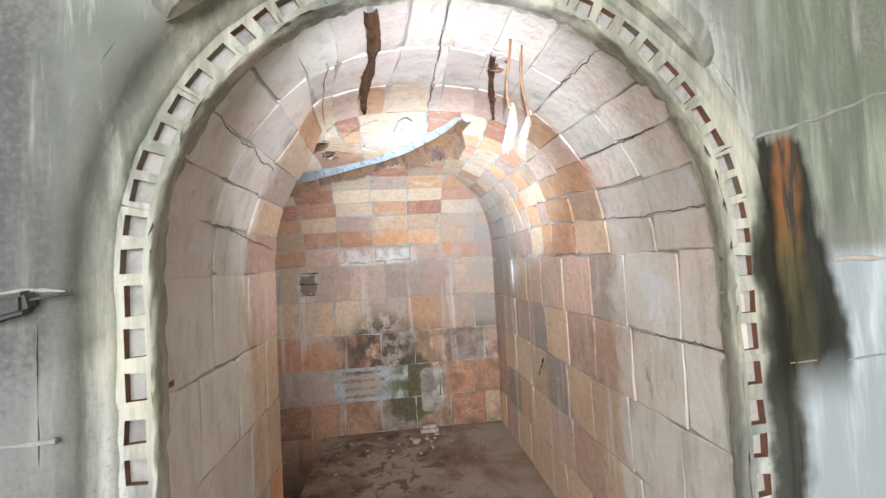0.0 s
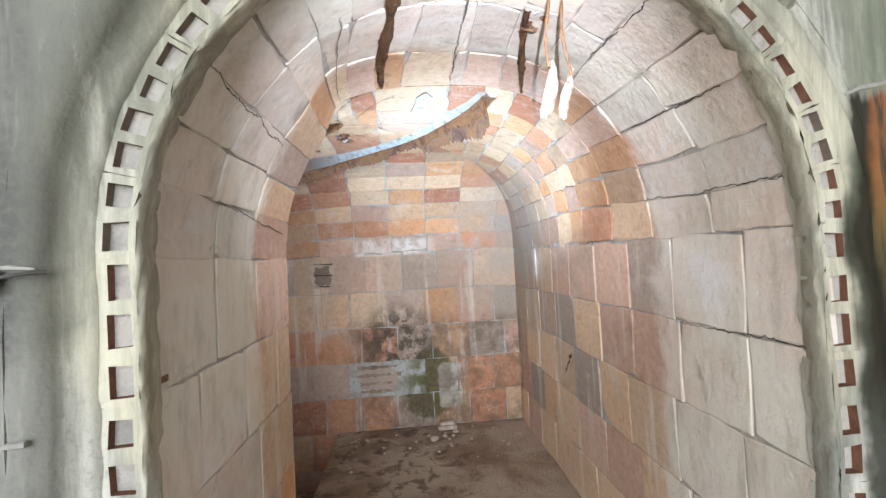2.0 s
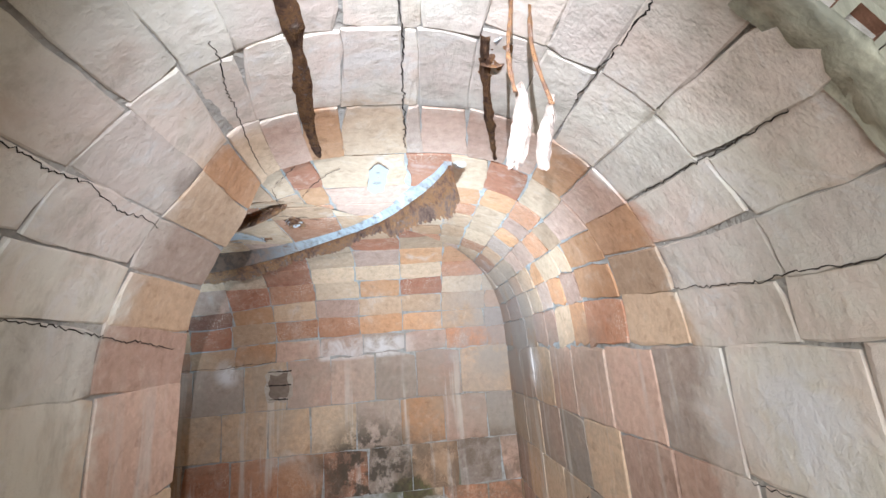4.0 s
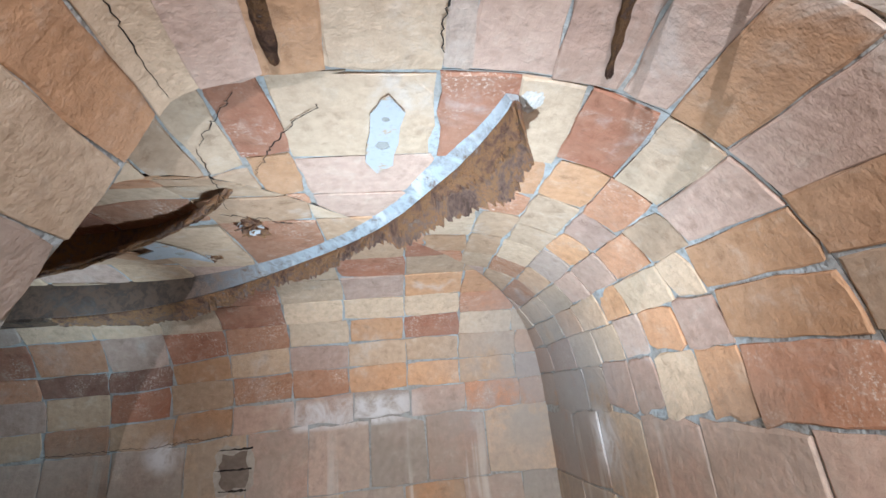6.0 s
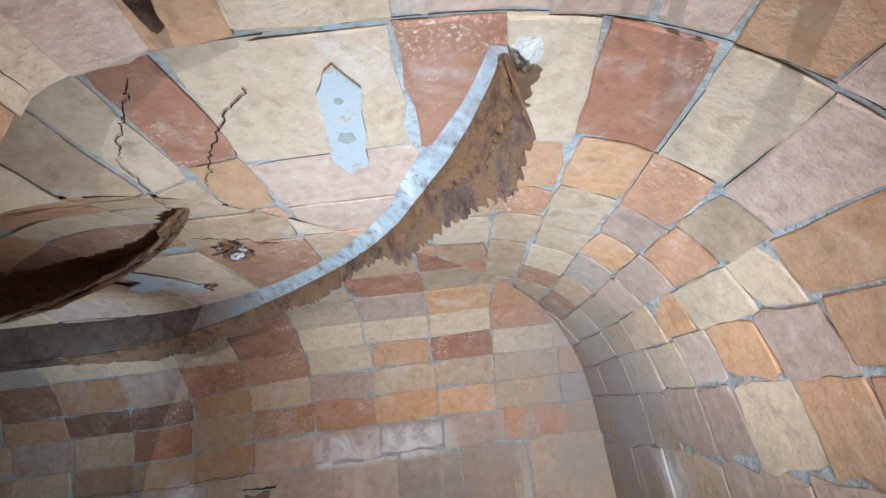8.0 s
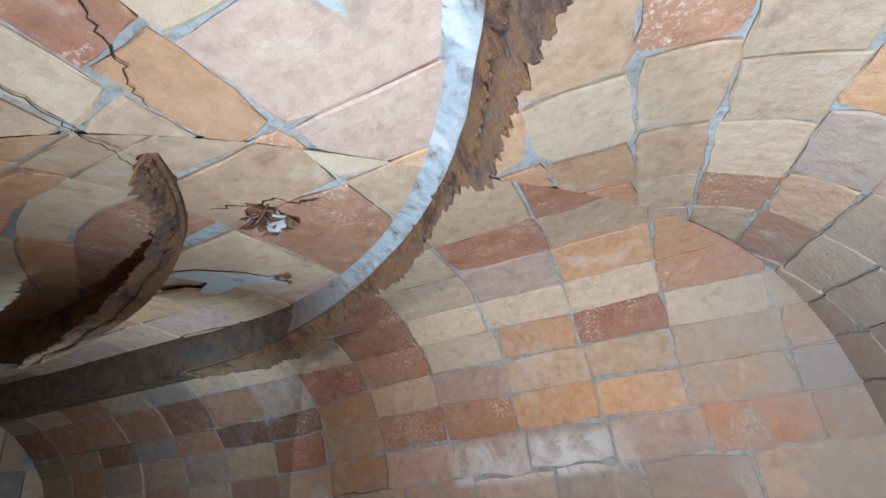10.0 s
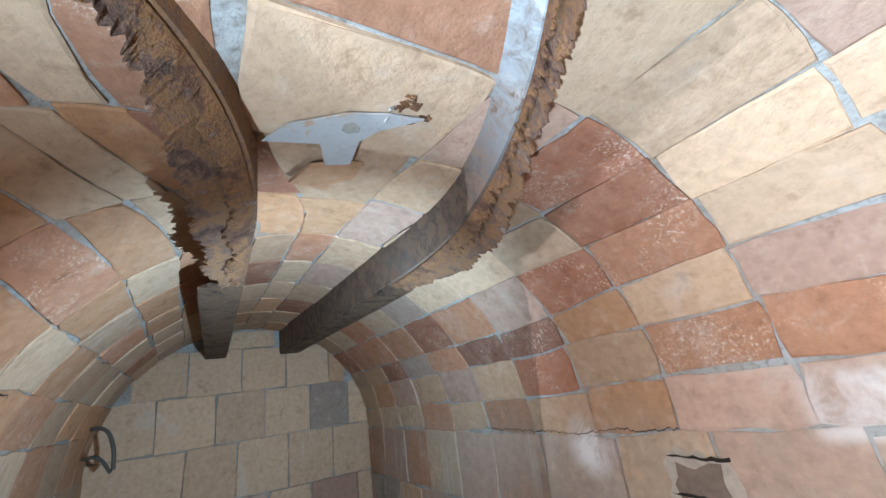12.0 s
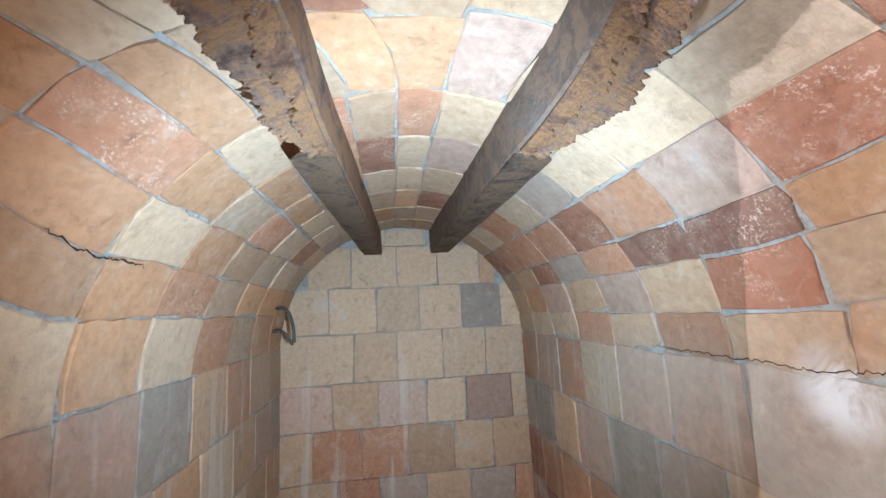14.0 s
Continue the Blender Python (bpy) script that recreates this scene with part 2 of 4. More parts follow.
def plaster_material():
    m = Nodes("weathered_plaster", 0.92)
    big, streak, fine = m.noise(2.2, 6, 0.6, warp=0.5), m.noise(6, 5, 0.65, (1, 1, 0.12)), m.noise(70, 5)
    colour = m.mix(m.band(big, 0.35, 0.65), (0.17, 0.18, 0.155), (0.27, 0.275, 0.24))
    drip = m.noise(14, 6, 0.7, (1, 1, 0.1), warp=0.3)
    colour = m.mix(m.mul(m.band(streak, 0.46, 0.6), m.sum(m.band(m.x, -0.8, -0.64), m.mul(m.band(m.x, -0.95, -0.7), m.band(m.z, 1.45, 1.7)), "MAXIMUM"), 0.75), colour, (0.6, 0.6, 0.54))
    colour = m.mix(m.band(drip, 0.54, 0.68, 0.0, 0.55), colour, (0.62, 0.62, 0.57))
    colour = m.mix(m.band(fine, 0.5, 0.75, 0.0, 0.4), colour, (0.16, 0.155, 0.13))
    colour = m.mix(m.mul(m.band(streak, 0.45, 0.32), 0.6), colour, (0.15, 0.155, 0.13))
    # the outer left face is darker and plainer
    colour = m.mix(m.mul(m.band(m.sum(m.x, m.mul(m.sum(streak, -0.5), 0.3)), -0.6, -0.7), m.band(m.z, 1.0, 1.2, 0.9, 1.0)), colour, m.mix(m.band(m.sum(m.mul(big, 0.6), m.mul(fine, 0.4)), 0.35, 0.62), (0.1, 0.1, 0.094), (0.2, 0.2, 0.188)))
    # yellowish lime round the arch
    ring = m.mul(m.near((0.2, 1.0, 1.39), 0.78, 0.86), m.band(big, 0.3, 0.6, 0.2, 0.8))
    colour = m.mix(ring, colour, m.mix(m.band(drip, 0.4, 0.62), (0.3, 0.29, 0.22), (0.56, 0.54, 0.41)))
    # leak below the broken joint beside the arch
    wob = m.mul(m.sum(m.noise(4, 4), -0.5), 0.12)
    xs = m.sum(m.x, wob)
    zs = m.sum(m.z, m.mul(m.sum(streak, -0.5), 0.25))
    leak = m.mul(m.band(xs, 0.965, 0.99), m.band(m.sum(xs, m.mul(m.sum(zs, -1.4), 0.12)), 1.2, 1.16), m.band(zs, 1.69, 1.65), m.band(zs, 0.92, 1.12), m.band(drip, 0.3, 0.5, 0.88, 1.0))
    dark = m.mul(m.band(xs, 0.94, 0.97), m.band(xs, 1.09, 1.03), m.band(m.z, 1.62, 1.5), m.band(drip, 0.35, 0.5, 0.55, 1.0), 0.92)
    core = m.mul(m.band(xs, 1.02, 1.06), m.band(xs, 1.14, 1.09), m.band(drip, 0.36, 0.5), m.band(zs, 1.15, 1.5, 0.2, 0.95))
    leaked = m.mix(core, m.mix(m.band(drip, 0.35, 0.65), (0.005, 0.007, 0.004), (0.025, 0.022, 0.013)), m.mix(m.band(m.z, 1.25, 1.6), (0.12, 0.1, 0.035), (0.26, 0.1, 0.032)))
    # bluish limewash low on the right
    wash = m.mul(m.band(xs, 1.14, 1.2), m.band(m.z, 1.4, 1.34))
    wash2 = m.mul(m.band(xs, 1.04, 1.06), m.band(zs, 1.1, 1.07))
    pale = m.mix(m.band(streak, 0.4, 0.6), (0.34, 0.38, 0.38), (0.62, 0.68, 0.7))
    colour = m.mix(m.sum(wash, wash2, "MAXIMUM"), colour, pale)
    algae = m.mul(m.band(m.x, 1.08, 1.25), m.band(m.z, 1.6, 1.85), m.band(drip, 0.34, 0.52), 0.8)
    colour = m.mix(algae, colour, m.mix(m.band(fine, 0.4, 0.6), (0.05, 0.06, 0.04), (0.14, 0.15, 0.1)))
    colour = m.mix(dark, colour, (0.018, 0.022, 0.013))
    colour = m.mix(m.mul(leak, 0.95), colour, leaked)
    green = m.mul(m.band(m.x, 0.9, 1.1), m.band(m.z, 1.35, 1.5), m.band(big, 0.3, 0.55), 0.75)
    colour = m.mix(m.mul(green, m.sum(1.0, leak, "SUBTRACT")), colour, m.mix(m.band(drip, 0.38, 0.62), (0.11, 0.13, 0.085), (0.26, 0.29, 0.21)))
    return m.done(colour, m.sum(m.mul(big, 1.5), m.sum(m.mul(fine, 0.35), m.mul(streak, 0.4))), 0.6, 0.012)


def concrete_material(name, a, b):
    m = Nodes(name, 0.93)
    big, fine = m.noise(1.8, 6), m.noise(45, 6, 0.65)
    colour = m.mix(m.band(big, 0.35, 0.65), a, b)
    colour = m.mix(m.band(fine, 0.35, 0.7, 0.0, 0.5), colour, m.mix(1.0, colour, (0.6, 0.58, 0.55), "MULTIPLY"))
    return m.done(colour, m.sum(big, m.mul(fine, 0.5)), 0.6, 0.02)


def floor_material():
    m = Nodes("dusty_floor", 0.95)
    big, mid, fine = m.noise(1.9, 6, 0.6, warp=0.4), m.noise(9, 6, 0.65, warp=0.5), m.noise(80, 5)
    colour = m.mix(m.band(big, 0.4, 0.6), (0.34, 0.28, 0.22), (0.2, 0.14, 0.1))
    colour = m.mix(m.mul(m.band(mid, 0.5, 0.62), m.band(m.x, 0.7, 0.1), 0.8), colour, (0.09, 0.06, 0.042))
    colour = m.mix(m.band(fine, 0.55, 0.8, 0.0, 0.6), colour, (0.45, 0.4, 0.34))
    return m.done(colour, m.sum(m.mul(mid, 1.0), m.mul(fine, 0.5)), 0.8, 0.02)


def rust_material(name, dark, mid, bright, rough=0.9):
    m = Nodes(name, rough)
    big, fine, grain = m.noise(9, 6, 0.72, warp=0.9), m.noise(70, 6, 0.75), m.noise(260, 3)
    colour = m.ramp(m.sum(m.mul(big, 0.68), m.mul(fine, 0.32)), [(0.38, dark), (0.47, mid), (0.53, bright), (0.58, mid), (0.66, (0.36, 0.3, 0.26))])
    return m.done(colour, m.sum(fine, m.mul(grain, 0.4)), 1.0, 0.012)


def paint_material(name, base, chip):
    m = Nodes(name, 0.7)
    big, fine = m.noise(14, 5, 0.65, warp=0.4), m.noise(80, 4)
    colour = m.mix(m.band(big, 0.58, 0.66), base, chip)
    colour = m.mix(m.band(fine, 0.5, 0.8, 0.0, 0.5), colour, m.mix(1.0, colour, (0.7, 0.7, 0.68), "MULTIPLY"))
    return m.done(colour, m.sum(big, m.mul(fine, 0.4)), 0.5, 0.006)


def channel_material():
    m = Nodes("grey_blue_channel", 0.75)
    big, mid, fine = m.noise(5, 5, 0.65, warp=0.5), m.noise(22, 6, 0.7, warp=0.6), m.noise(90, 4)
    colour = m.mix(m.band(mid, 0.4, 0.62), (0.36, 0.41, 0.44), (0.24, 0.25, 0.25))
    colour = m.mix(m.band(big, 0.58, 0.7), colour, (0.5, 0.52, 0.52))
    colour = m.mix(m.band(mid, 0.58, 0.68, 0.0, 0.9), colour, (0.14, 0.085, 0.055))
    colour = m.mix(m.mul(m.band(m.x, -0.25, -0.75), m.band(m.sum(big, m.mul(mid, 0.4)), 0.3, 0.7, 0.6, 1.0), 0.95), colour, m.mix(m.band(mid, 0.4, 0.6), (0.09, 0.062, 0.046), (0.19, 0.125, 0.09)))
    return m.done(colour, m.sum(m.mul(mid, 1.0), m.mul(fine, 0.4)), 0.7, 0.008)


TILE, MORTAR, PLASTER, FLOOR = tile_material(), mortar_material(), plaster_material(), floor_material()
CONCRETE = concrete_material("grey_concrete", (0.3, 0.3, 0.28), (0.38, 0.38, 0.35))
RUST = rust_material("flaking_rust", (0.085, 0.052, 0.042), (0.2, 0.13, 0.1), (0.31, 0.165, 0.075))
DARK_RUST = rust_material("dark_rust", (0.05, 0.036, 0.028), (0.12, 0.085, 0.062), (0.2, 0.125, 0.075))
STEEL_PAINT = channel_material()
PALE = paint_material("pale_scale", (0.5, 0.43, 0.38), (0.28, 0.17, 0.11))
BROWN = rust_material("brown_rust", (0.09, 0.05, 0.036), (0.19, 0.105, 0.068), (0.31, 0.165, 0.075))
CHALK = concrete_material("white_plaster", (0.55, 0.53, 0.49), (0.66, 0.62, 0.57))
WHITE_PAINT = paint_material("white_paint", (0.4, 0.425, 0.44), (0.42, 0.32, 0.22))
RAW = concrete_material("raw_clay", (0.2, 0.095, 0.06), (0.28, 0.15, 0.1))
RAW_PALE = concrete_material("raw_pale_clay", (0.2, 0.15, 0.12), (0.27, 0.22, 0.18))
STONE = concrete_material("pale_rubble", (0.5, 0.46, 0.4), (0.4, 0.33, 0.27))
# near-black colour for the shade inside cracks and broken cells
GAP_SHADE = concrete_material("gap_shade", (0.02, 0.017, 0.014), (0.05, 0.042, 0.035))
WIRE = concrete_material("old_cable", (0.07, 0.07, 0.07), (0.12, 0.12, 0.11))


# ---- building words ----
def mesh(name, verts, faces, mat, parent=None, label=""):
    me = bpy.data.meshes.new(name)
    me.from_pydata([tuple(v) for v in verts], [], faces)
    me.materials.append(mat)
    ob = new(name, me)
    ob.parent = parent
    return tagged(ob, label)


def part(name, bm, mat, parent=None, label=""):
    bmesh.ops.recalc_face_normals(bm, faces=bm.faces[:])
    me = bpy.data.meshes.new(name)
    bm.to_mesh(me)
    bm.free()
    me.materials.append(mat)
    ob = new(name, me)
    ob.parent = parent
    return tagged(ob, label)


def thing(name, label, category, group="", at=(0, 0, 0)):
    ob = new(name)
    ob.location = at
    ob.empty_display_size = 0.05
    return tagged(ob, label, category, group)


def under(ob, parent):
    """Make ob a part of parent without moving it."""
    ob.parent = parent
    ob.matrix_parent_inverse = Matrix.Translation(-parent.location)
    return ob


def block(lo, hi, bevel=0.0):
    bm = bmesh.new()
    bmesh.ops.create_cube(bm, size=1)
    for v in bm.verts:
        v.co = Vector([a + (c + 0.5) * (b - a) for a, b, c in zip(lo, hi, v.co)])
    if bevel:
        bmesh.ops.bevel(bm, geom=bm.edges[:], offset=bevel, segments=2, affect="EDGES")
    return bm


def shell(run, l0, l1, w0, w1, d0, d1, step=0.05, place=None):
    """A closed slab of lining between two depths."""
    nl, nw = max(1, round((l1 - l0) / step)), max(1, round((w1 - w0) / step))
    bm = bmesh.new()
    place = place or functools.partial(arch, run)
    grid = [[[bm.verts.new(place(l0 + (l1 - l0) * i / nl, w0 + (w1 - w0) * j / nw, d)) for j in range(nw + 1)] for i in range(nl + 1)] for d in (d0, d1)]
    for g in grid:
        for i in range(nl):
            for j in range(nw):
                bm.faces.new((g[i][j], g[i + 1][j], g[i + 1][j + 1], g[i][j + 1]))
    a, b = grid
    for i in range(nl):
        for j in (0, nw):
            bm.faces.new((a[i][j], a[i + 1][j], b[i + 1][j], b[i][j]))
    for j in range(nw):
        for i in (0, nl):
            bm.faces.new((a[i][j], a[i][j + 1], b[i][j + 1], b[i][j]))
    return bm


def mitred(bm, run):
    bmesh.ops.bisect_plane(bm, geom=bm.verts[:] + bm.edges[:] + bm.faces[:], plane_co=INNER, plane_no=MITRE if run == "A" else -MITRE, clear_inner=True)
    return bm


rng = random.Random(5)


def tile_bm(place, l0, l1, w0, w1, gap=0.008, nl=5, nw=3, rough=0.004, proud=None):
    """One clay tile on a surface place(l, w, d): a worn, slightly tilted face with rounded edges and sides that reach into the mortar."""
    g = gap * rng.uniform(0.3, 0.75)
    l0, l1, w0, w1 = l0 + g * rng.uniform(0.4, 1.6), l1 - g * rng.uniform(0.4, 1.6), w0 + g * rng.uniform(0.3, 1.4), w1 - g * rng.uniform(0.3, 1.4)
    skew = [rng.gauss(0, 0.0024) for _ in range(4)]
    lift = rng.gauss(-0.001, 0.0014) if proud is None else proud
    tl, tw = rng.gauss(0, 0.0013), rng.gauss(0, 0.0011)
    bm = bmesh.new()

    def ring(inset, depth, jit):
        rows = []
        for i in range(nl + 1):
            row = []
            for j in range(nw + 1):
                a, b = i / nl, j / nw
                l = l0 + inset + (l1 - l0 - 2 * inset) * a
                w = w0 + inset + (w1 - w0 - 2 * inset) * b
                edge = i in (0, nl) or j in (0, nw)
                d = depth + lift + tl * (2 * a - 1) + tw * (2 * b - 1) + (rng.gauss(0, 0.0006) if not edge else 0)
                l += skew[0] * (2 * b - 1) + skew[1] * (2 * a - 1) * (2 * b - 1)
                w += skew[2] * (2 * a - 1) + skew[3] * (2 * a - 1) * (2 * b - 1)
                if i in (0, nl) and j in (0, nw):
                    l, w = l + (0.006 if i == 0 else -0.006) * abs(skew[0]) * 250, w + (0.005 if j == 0 else -0.005) * abs(skew[2]) * 250
                row.append((l + (rng.uniform(-jit, jit) if edge else 0), w + (rng.uniform(-jit, jit) if edge else 0), d))
            rows.append(row)
        return rows

    face, rim = ring(0.0035, 0.0, rough * 0.8), ring(0.0, 0.0028, rough)
    v = [[bm.verts.new(place(*q)) for q in row] for row in face]
    for i in range(nl):
        for j in range(nw):
            bm.faces.new((v[i][j], v[i + 1][j], v[i + 1][j + 1], v[i][j + 1]))
    loop = [(i, 0) for i in range(nl)] + [(nl, j) for j in range(nw)] + [(i, nw) for i in range(nl, 0, -1)] + [(0, j) for j in range(nw, 0, -1)]
    r = [bm.verts.new(place(*rim[i][j])) for i, j in loop]
    s = [bm.verts.new(place(rim[i][j][0], rim[i][j][1], 0.03)) for i, j in loop]
    for k in range(len(loop)):
        q = (k + 1) % len(loop)
        (i, j), (a, b) = loop[k], loop[q]
        bm.faces.new((v[i][j], v[a][b], r[q], r[k]))
        bm.faces.new((r[k], r[q], s[q], s[k]))
    return bm


def toned(me, tone):
    at = me.attributes.new("tone", "FLOAT", "POINT")
    at.data.foreach_set("value", [tone] * len(me.vertices))


class Pile:
    """Tiles gathered for one joined mesh."""

    def __init__(self):
        self.v, self.f, self.tone = [], [], []

    def add(self, bm, tone):
        n = len(self.v)
        bm.verts.index_update()
        self.v += [tuple(v.co) for v in bm.verts]
        self.f += [[n + v.index for v in f.verts] for f in bm.faces]
        self.tone += [tone] * len(bm.verts)
        bm.free()

    def build(self, name, mat):
        ob = mesh(name, self.v, self.f, mat)
        at = ob.data.attributes.new("tone", "FLOAT", "POINT")
        at.data.foreach_set("value", self.tone)
        return ob


def pick(mixture):
    """A tone drawn from (name, weight) pairs, with a little spread."""
    names, weights = zip(*mixture)
    return min(1.0, max(0.0, TONES[rng.choices(names, weights)[0]] + rng.uniform(-0.055, 0.055)))


# ---- the setting ----
def joined(run, l0, l1, w0, w1, name, label, category="ceiling", place=None):
    bm = shell(run, l0, l1, w0, w1, 0.006, 0.2, place=place)
    ob = part(name, mitred(bm, run) if (run == "B" or l1 > SEAM + 0.01) else bm, MORTAR)
    return tagged(ob, label, category, kind="structure")


CLAY = "vault of fired clay tiles in grey lime mortar"
SIDE = "wall of square fired clay tiles in grey mortar"
joined("A", A_FRONT, SEAM - 0.002, SPRING, W_TOP, "ceiling_bed_1", "lime mortar bed of the entrance vault", place=before_seam)
joined("A", SEAM, 3.75, SPRING, W_TOP, "ceiling_bed_2", "lime mortar bed of the corner vault", place=behind_seam)
joined("B", B_END, 1.05, SPRING, W_TOP, "ceiling_bed_3", "lime mortar bed of the side vault")
wall_a_outer = joined("A", A_FRONT, 3.75, 0, SPRING, "wall_east", SIDE, "wall")
wall_a_inner = joined("A", A_FRONT, 2.3, W_TOP, W_ALL, "wall_west", SIDE, "wall")
wall_b_outer = joined("B", B_END, 1.05, -0.45, SPRING, "wall_north", SIDE, "wall")
wall_b_inner = joined("B", B_END, -0.3, W_TOP, W_ALL + 0.45, "wall_south", SIDE, "wall")
wall_end = tagged(part("wall_end", block((B_END - 0.25, 1.9, -0.45), (B_END - 0.014, 3.8, 2.35)), MORTAR), SIDE, "wall", kind="structure")

FRONT_MIX = [("pink", 2), ("grey", 2), ("cream", 5), ("tan", 1.5), ("orange", 0.5)]
CORNER_MIX = [("orange", 3), ("cream", 3), ("tan", 3), ("pink", 2), ("terracotta", 1.6), ("grey", 0.6)]
BRICK_MIX = [("tan", 4), ("orange", 3), ("terracotta", 2.4), ("cream", 2.4), ("pink", 1.6), ("red", 0.8)]
LOW_MIX = [("grey", 4), ("pink", 3), ("tan", 2.5), ("cream", 1.2), ("terracotta", 1)]
NEAR_MIX = [("tan", 4), ("cream", 3), ("pink", 1.5), ("orange", 1), ("grey", 1.5), ("terracotta", 0.6)]

# single tiles that stand out: gallery, along, up and over, tone
STAND_OUT = [("B", 0.3, 0.98, "orange"), ("A", 1.75, 1.58, "tan"), ("A", 1.75, 1.72, "orange"), ("A", 1.75, 1.86, "pink"), ("A", 1.75, 2.0, "orange"), ("A", 1.75, 2.14, "pink"),
             ("A", 1.75, 2.42, "pink"), ("A", 1.75, 2.56, "cream"), ("A", 1.75, 2.68, "orange"), ("A", 1.75, 2.78, "pink"), ("A", 1.75, 3.0, "orange"), ("A", 1.45, 1.72, "terracotta"),
             ("A", 2.0, 1.57, "orange"), ("A", 2.0, 1.7, "orange"), ("A", 2.0, 1.85, "pink"), ("A", 2.0, 2.0, "cream"), ("A", 2.0, 2.18, "red"), ("A", 2.0, 2.32, "cream"),
             ("A", 2.0, 2.44, "red"), ("A", 2.0, 2.57, "cream"), ("A", 2.0, 2.69, "red"), ("A", 2.0, 2.81, "cream"), ("A", 2.0, 2.95, "tan"), ("A", 2.27, 2.57, "pink"), ("A", 2.27, 2.69, "orange"), ("A", 2.27, 2.81, "tan"), ("A", 2.45, 2.57, "pink"), ("A", 2.45, 2.69, "terracotta"),
             ("A", 2.27, 1.85, "tan"), ("A", 2.27, 2.0, "terracotta"), ("B", 0.55, 0.42, "terracotta"), ("B", 0.8, 0.42, "terracotta")]
# the outer haunch of the side vault, column by column away from the corner, each from the springing up
HAUNCH = {0.3: "pink orange tan red cream orange tan", 0.0: "grey orange tan orange cream pink red", -0.3: "pink terracotta pink cream cream cream cream",
          -0.58: "pink terracotta tan terracotta red red pink", -0.86: "orange tan orange red cream tan tan", -1.13: "tan red dark pink cream tan pink",
          -1.42: "terracotta tan dark terracotta cream tan tan", -1.7: "tan pink terracotta red grey tan pink", -2.0: "terracotta tan grey terracotta cream grey tan"}


def tone_at(run, l0, l1, w0, w1, mixture):
    for r, l, w, name in STAND_OUT:
        if r == run and l0 <= l <= l1 and w0 <= w <= w1:
            return TONES[name]
    if run == "B":
        for l, names in HAUNCH.items():
            for name, a, b in zip(names.split(), SIDE_ROWS, SIDE_ROWS[1:]):
                if l0 <= l <= l1 and w0 <= (a + b) / 2 <= w1:
                    return TONES[name] + rng.uniform(-0.02, 0.02)
    return pick(mixture)


def columns(starts, jitter):
    return [starts[0]] + [c + rng.uniform(-jitter, jitter) for c in starts[1:-1]] + [starts[-1]]


def steps(a, b, pitch, offset=0.0):
    """Joints from a to b at about the given pitch."""
    out, c = [a], a + (offset or pitch)
    while c < b - 0.4 * pitch:
        out.append(c)
        c += pitch
    return out + [b]


def vault_tiles(name, run, rows, cols, mixture, label, jitter=0.012, stagger=0.0, thick=0.005, skip=lambda l, w: False, place=None):
    pile = Pile()
    place = place or functools.partial(arch, run)
    for k, (w0, w1) in enumerate(zip(rows, rows[1:])):
        joints = columns(cols, jitter)
        if stagger and k % 2:
            joints = [joints[0]] + [c + stagger for c in joints[1:-1]] + [joints[-1]]
        for l0, l1 in zip(joints, joints[1:]):
            if skip((l0 + l1) / 2, (w0 + w1) / 2):
                continue
            a, b = w0 + rng.uniform(-0.004, 0.004), w1 + rng.uniform(-0.004, 0.004)
            bm = tile_bm(place, l0, l1, a, b, thick)
            if run == "B" or cols[-1] > SEAM + 0.05:
                mitred(bm, run)
            if bm.faces:
                pile.add(bm, tone_at(run, l0, l1, w0, w1, mixture))
    ob = pile.build(name, TILE)
    return tagged(ob, label, "ceiling", kind="structure")


FRONT_ROWS = [1.395, 1.52, 1.65, 1.795, 1.935, 2.08, 2.2, 2.34, 2.47, 2.51, 2.615, 2.72, 2.83, 2.945, 3.07, 3.22, 3.36, 3.5, W_TOP]
SIDE_ROWS = [1.41, 1.505, 1.63, 1.775, 1.935, 2.1, 2.285, 2.44, 2.57, 2.69, 2.79, 2.88, 3.01, 3.16, 3.31, 3.45, W_TOP]
SIDE_COLS = [B_END, -2.75, -2.46, -2.16, -1.86, -1.56, -1.27, -0.99, -0.72, -0.435, -0.14, 0.155, 0.45, 0.75, 1.0]


def side_place(l, w, d=0.0):
    """The lining of the side gallery, whose lower courses widen a little away from the corner."""
    return arch("B", l, w + 0.055 * ramp(-0.5, -1.0, l) * max(0.0, 1 - abs(w - 1.6) / 0.19) + 0.025 * ramp(-0.55, -1.1, l) * ramp(1.7, 1.95, w) * ramp(2.6, 2.4, w), d)


vault_tiles("ceiling_1", "A", FRONT_ROWS, [A_FRONT + 0.01, 1.3, 1.6, SEAM - 0.003], FRONT_MIX, "entrance vault of lime-coated pale grey clay tiles", 0.02, thick=0.003, place=before_seam)
vault_tiles("ceiling_2", "A", [1.395, 1.51, 1.64, 1.77, 1.92, 2.08, 2.25, 2.385, 2.51, 2.63, 2.745, 2.88, 3.04, 3.2, 3.36, 3.5, W_TOP],
            [SEAM, 2.18, 2.36, 2.54, 2.72, 2.9, 3.1, 3.4, 3.7], CORNER_MIX, "corner vault of orange and cream clay tiles", 0.03, 0.0, place=behind_seam)
vault_tiles("ceiling_3", "B", SIDE_ROWS, SIDE_COLS, BRICK_MIX, "long vault of tan, orange and dark red clay bricks", 0.014, place=side_place)


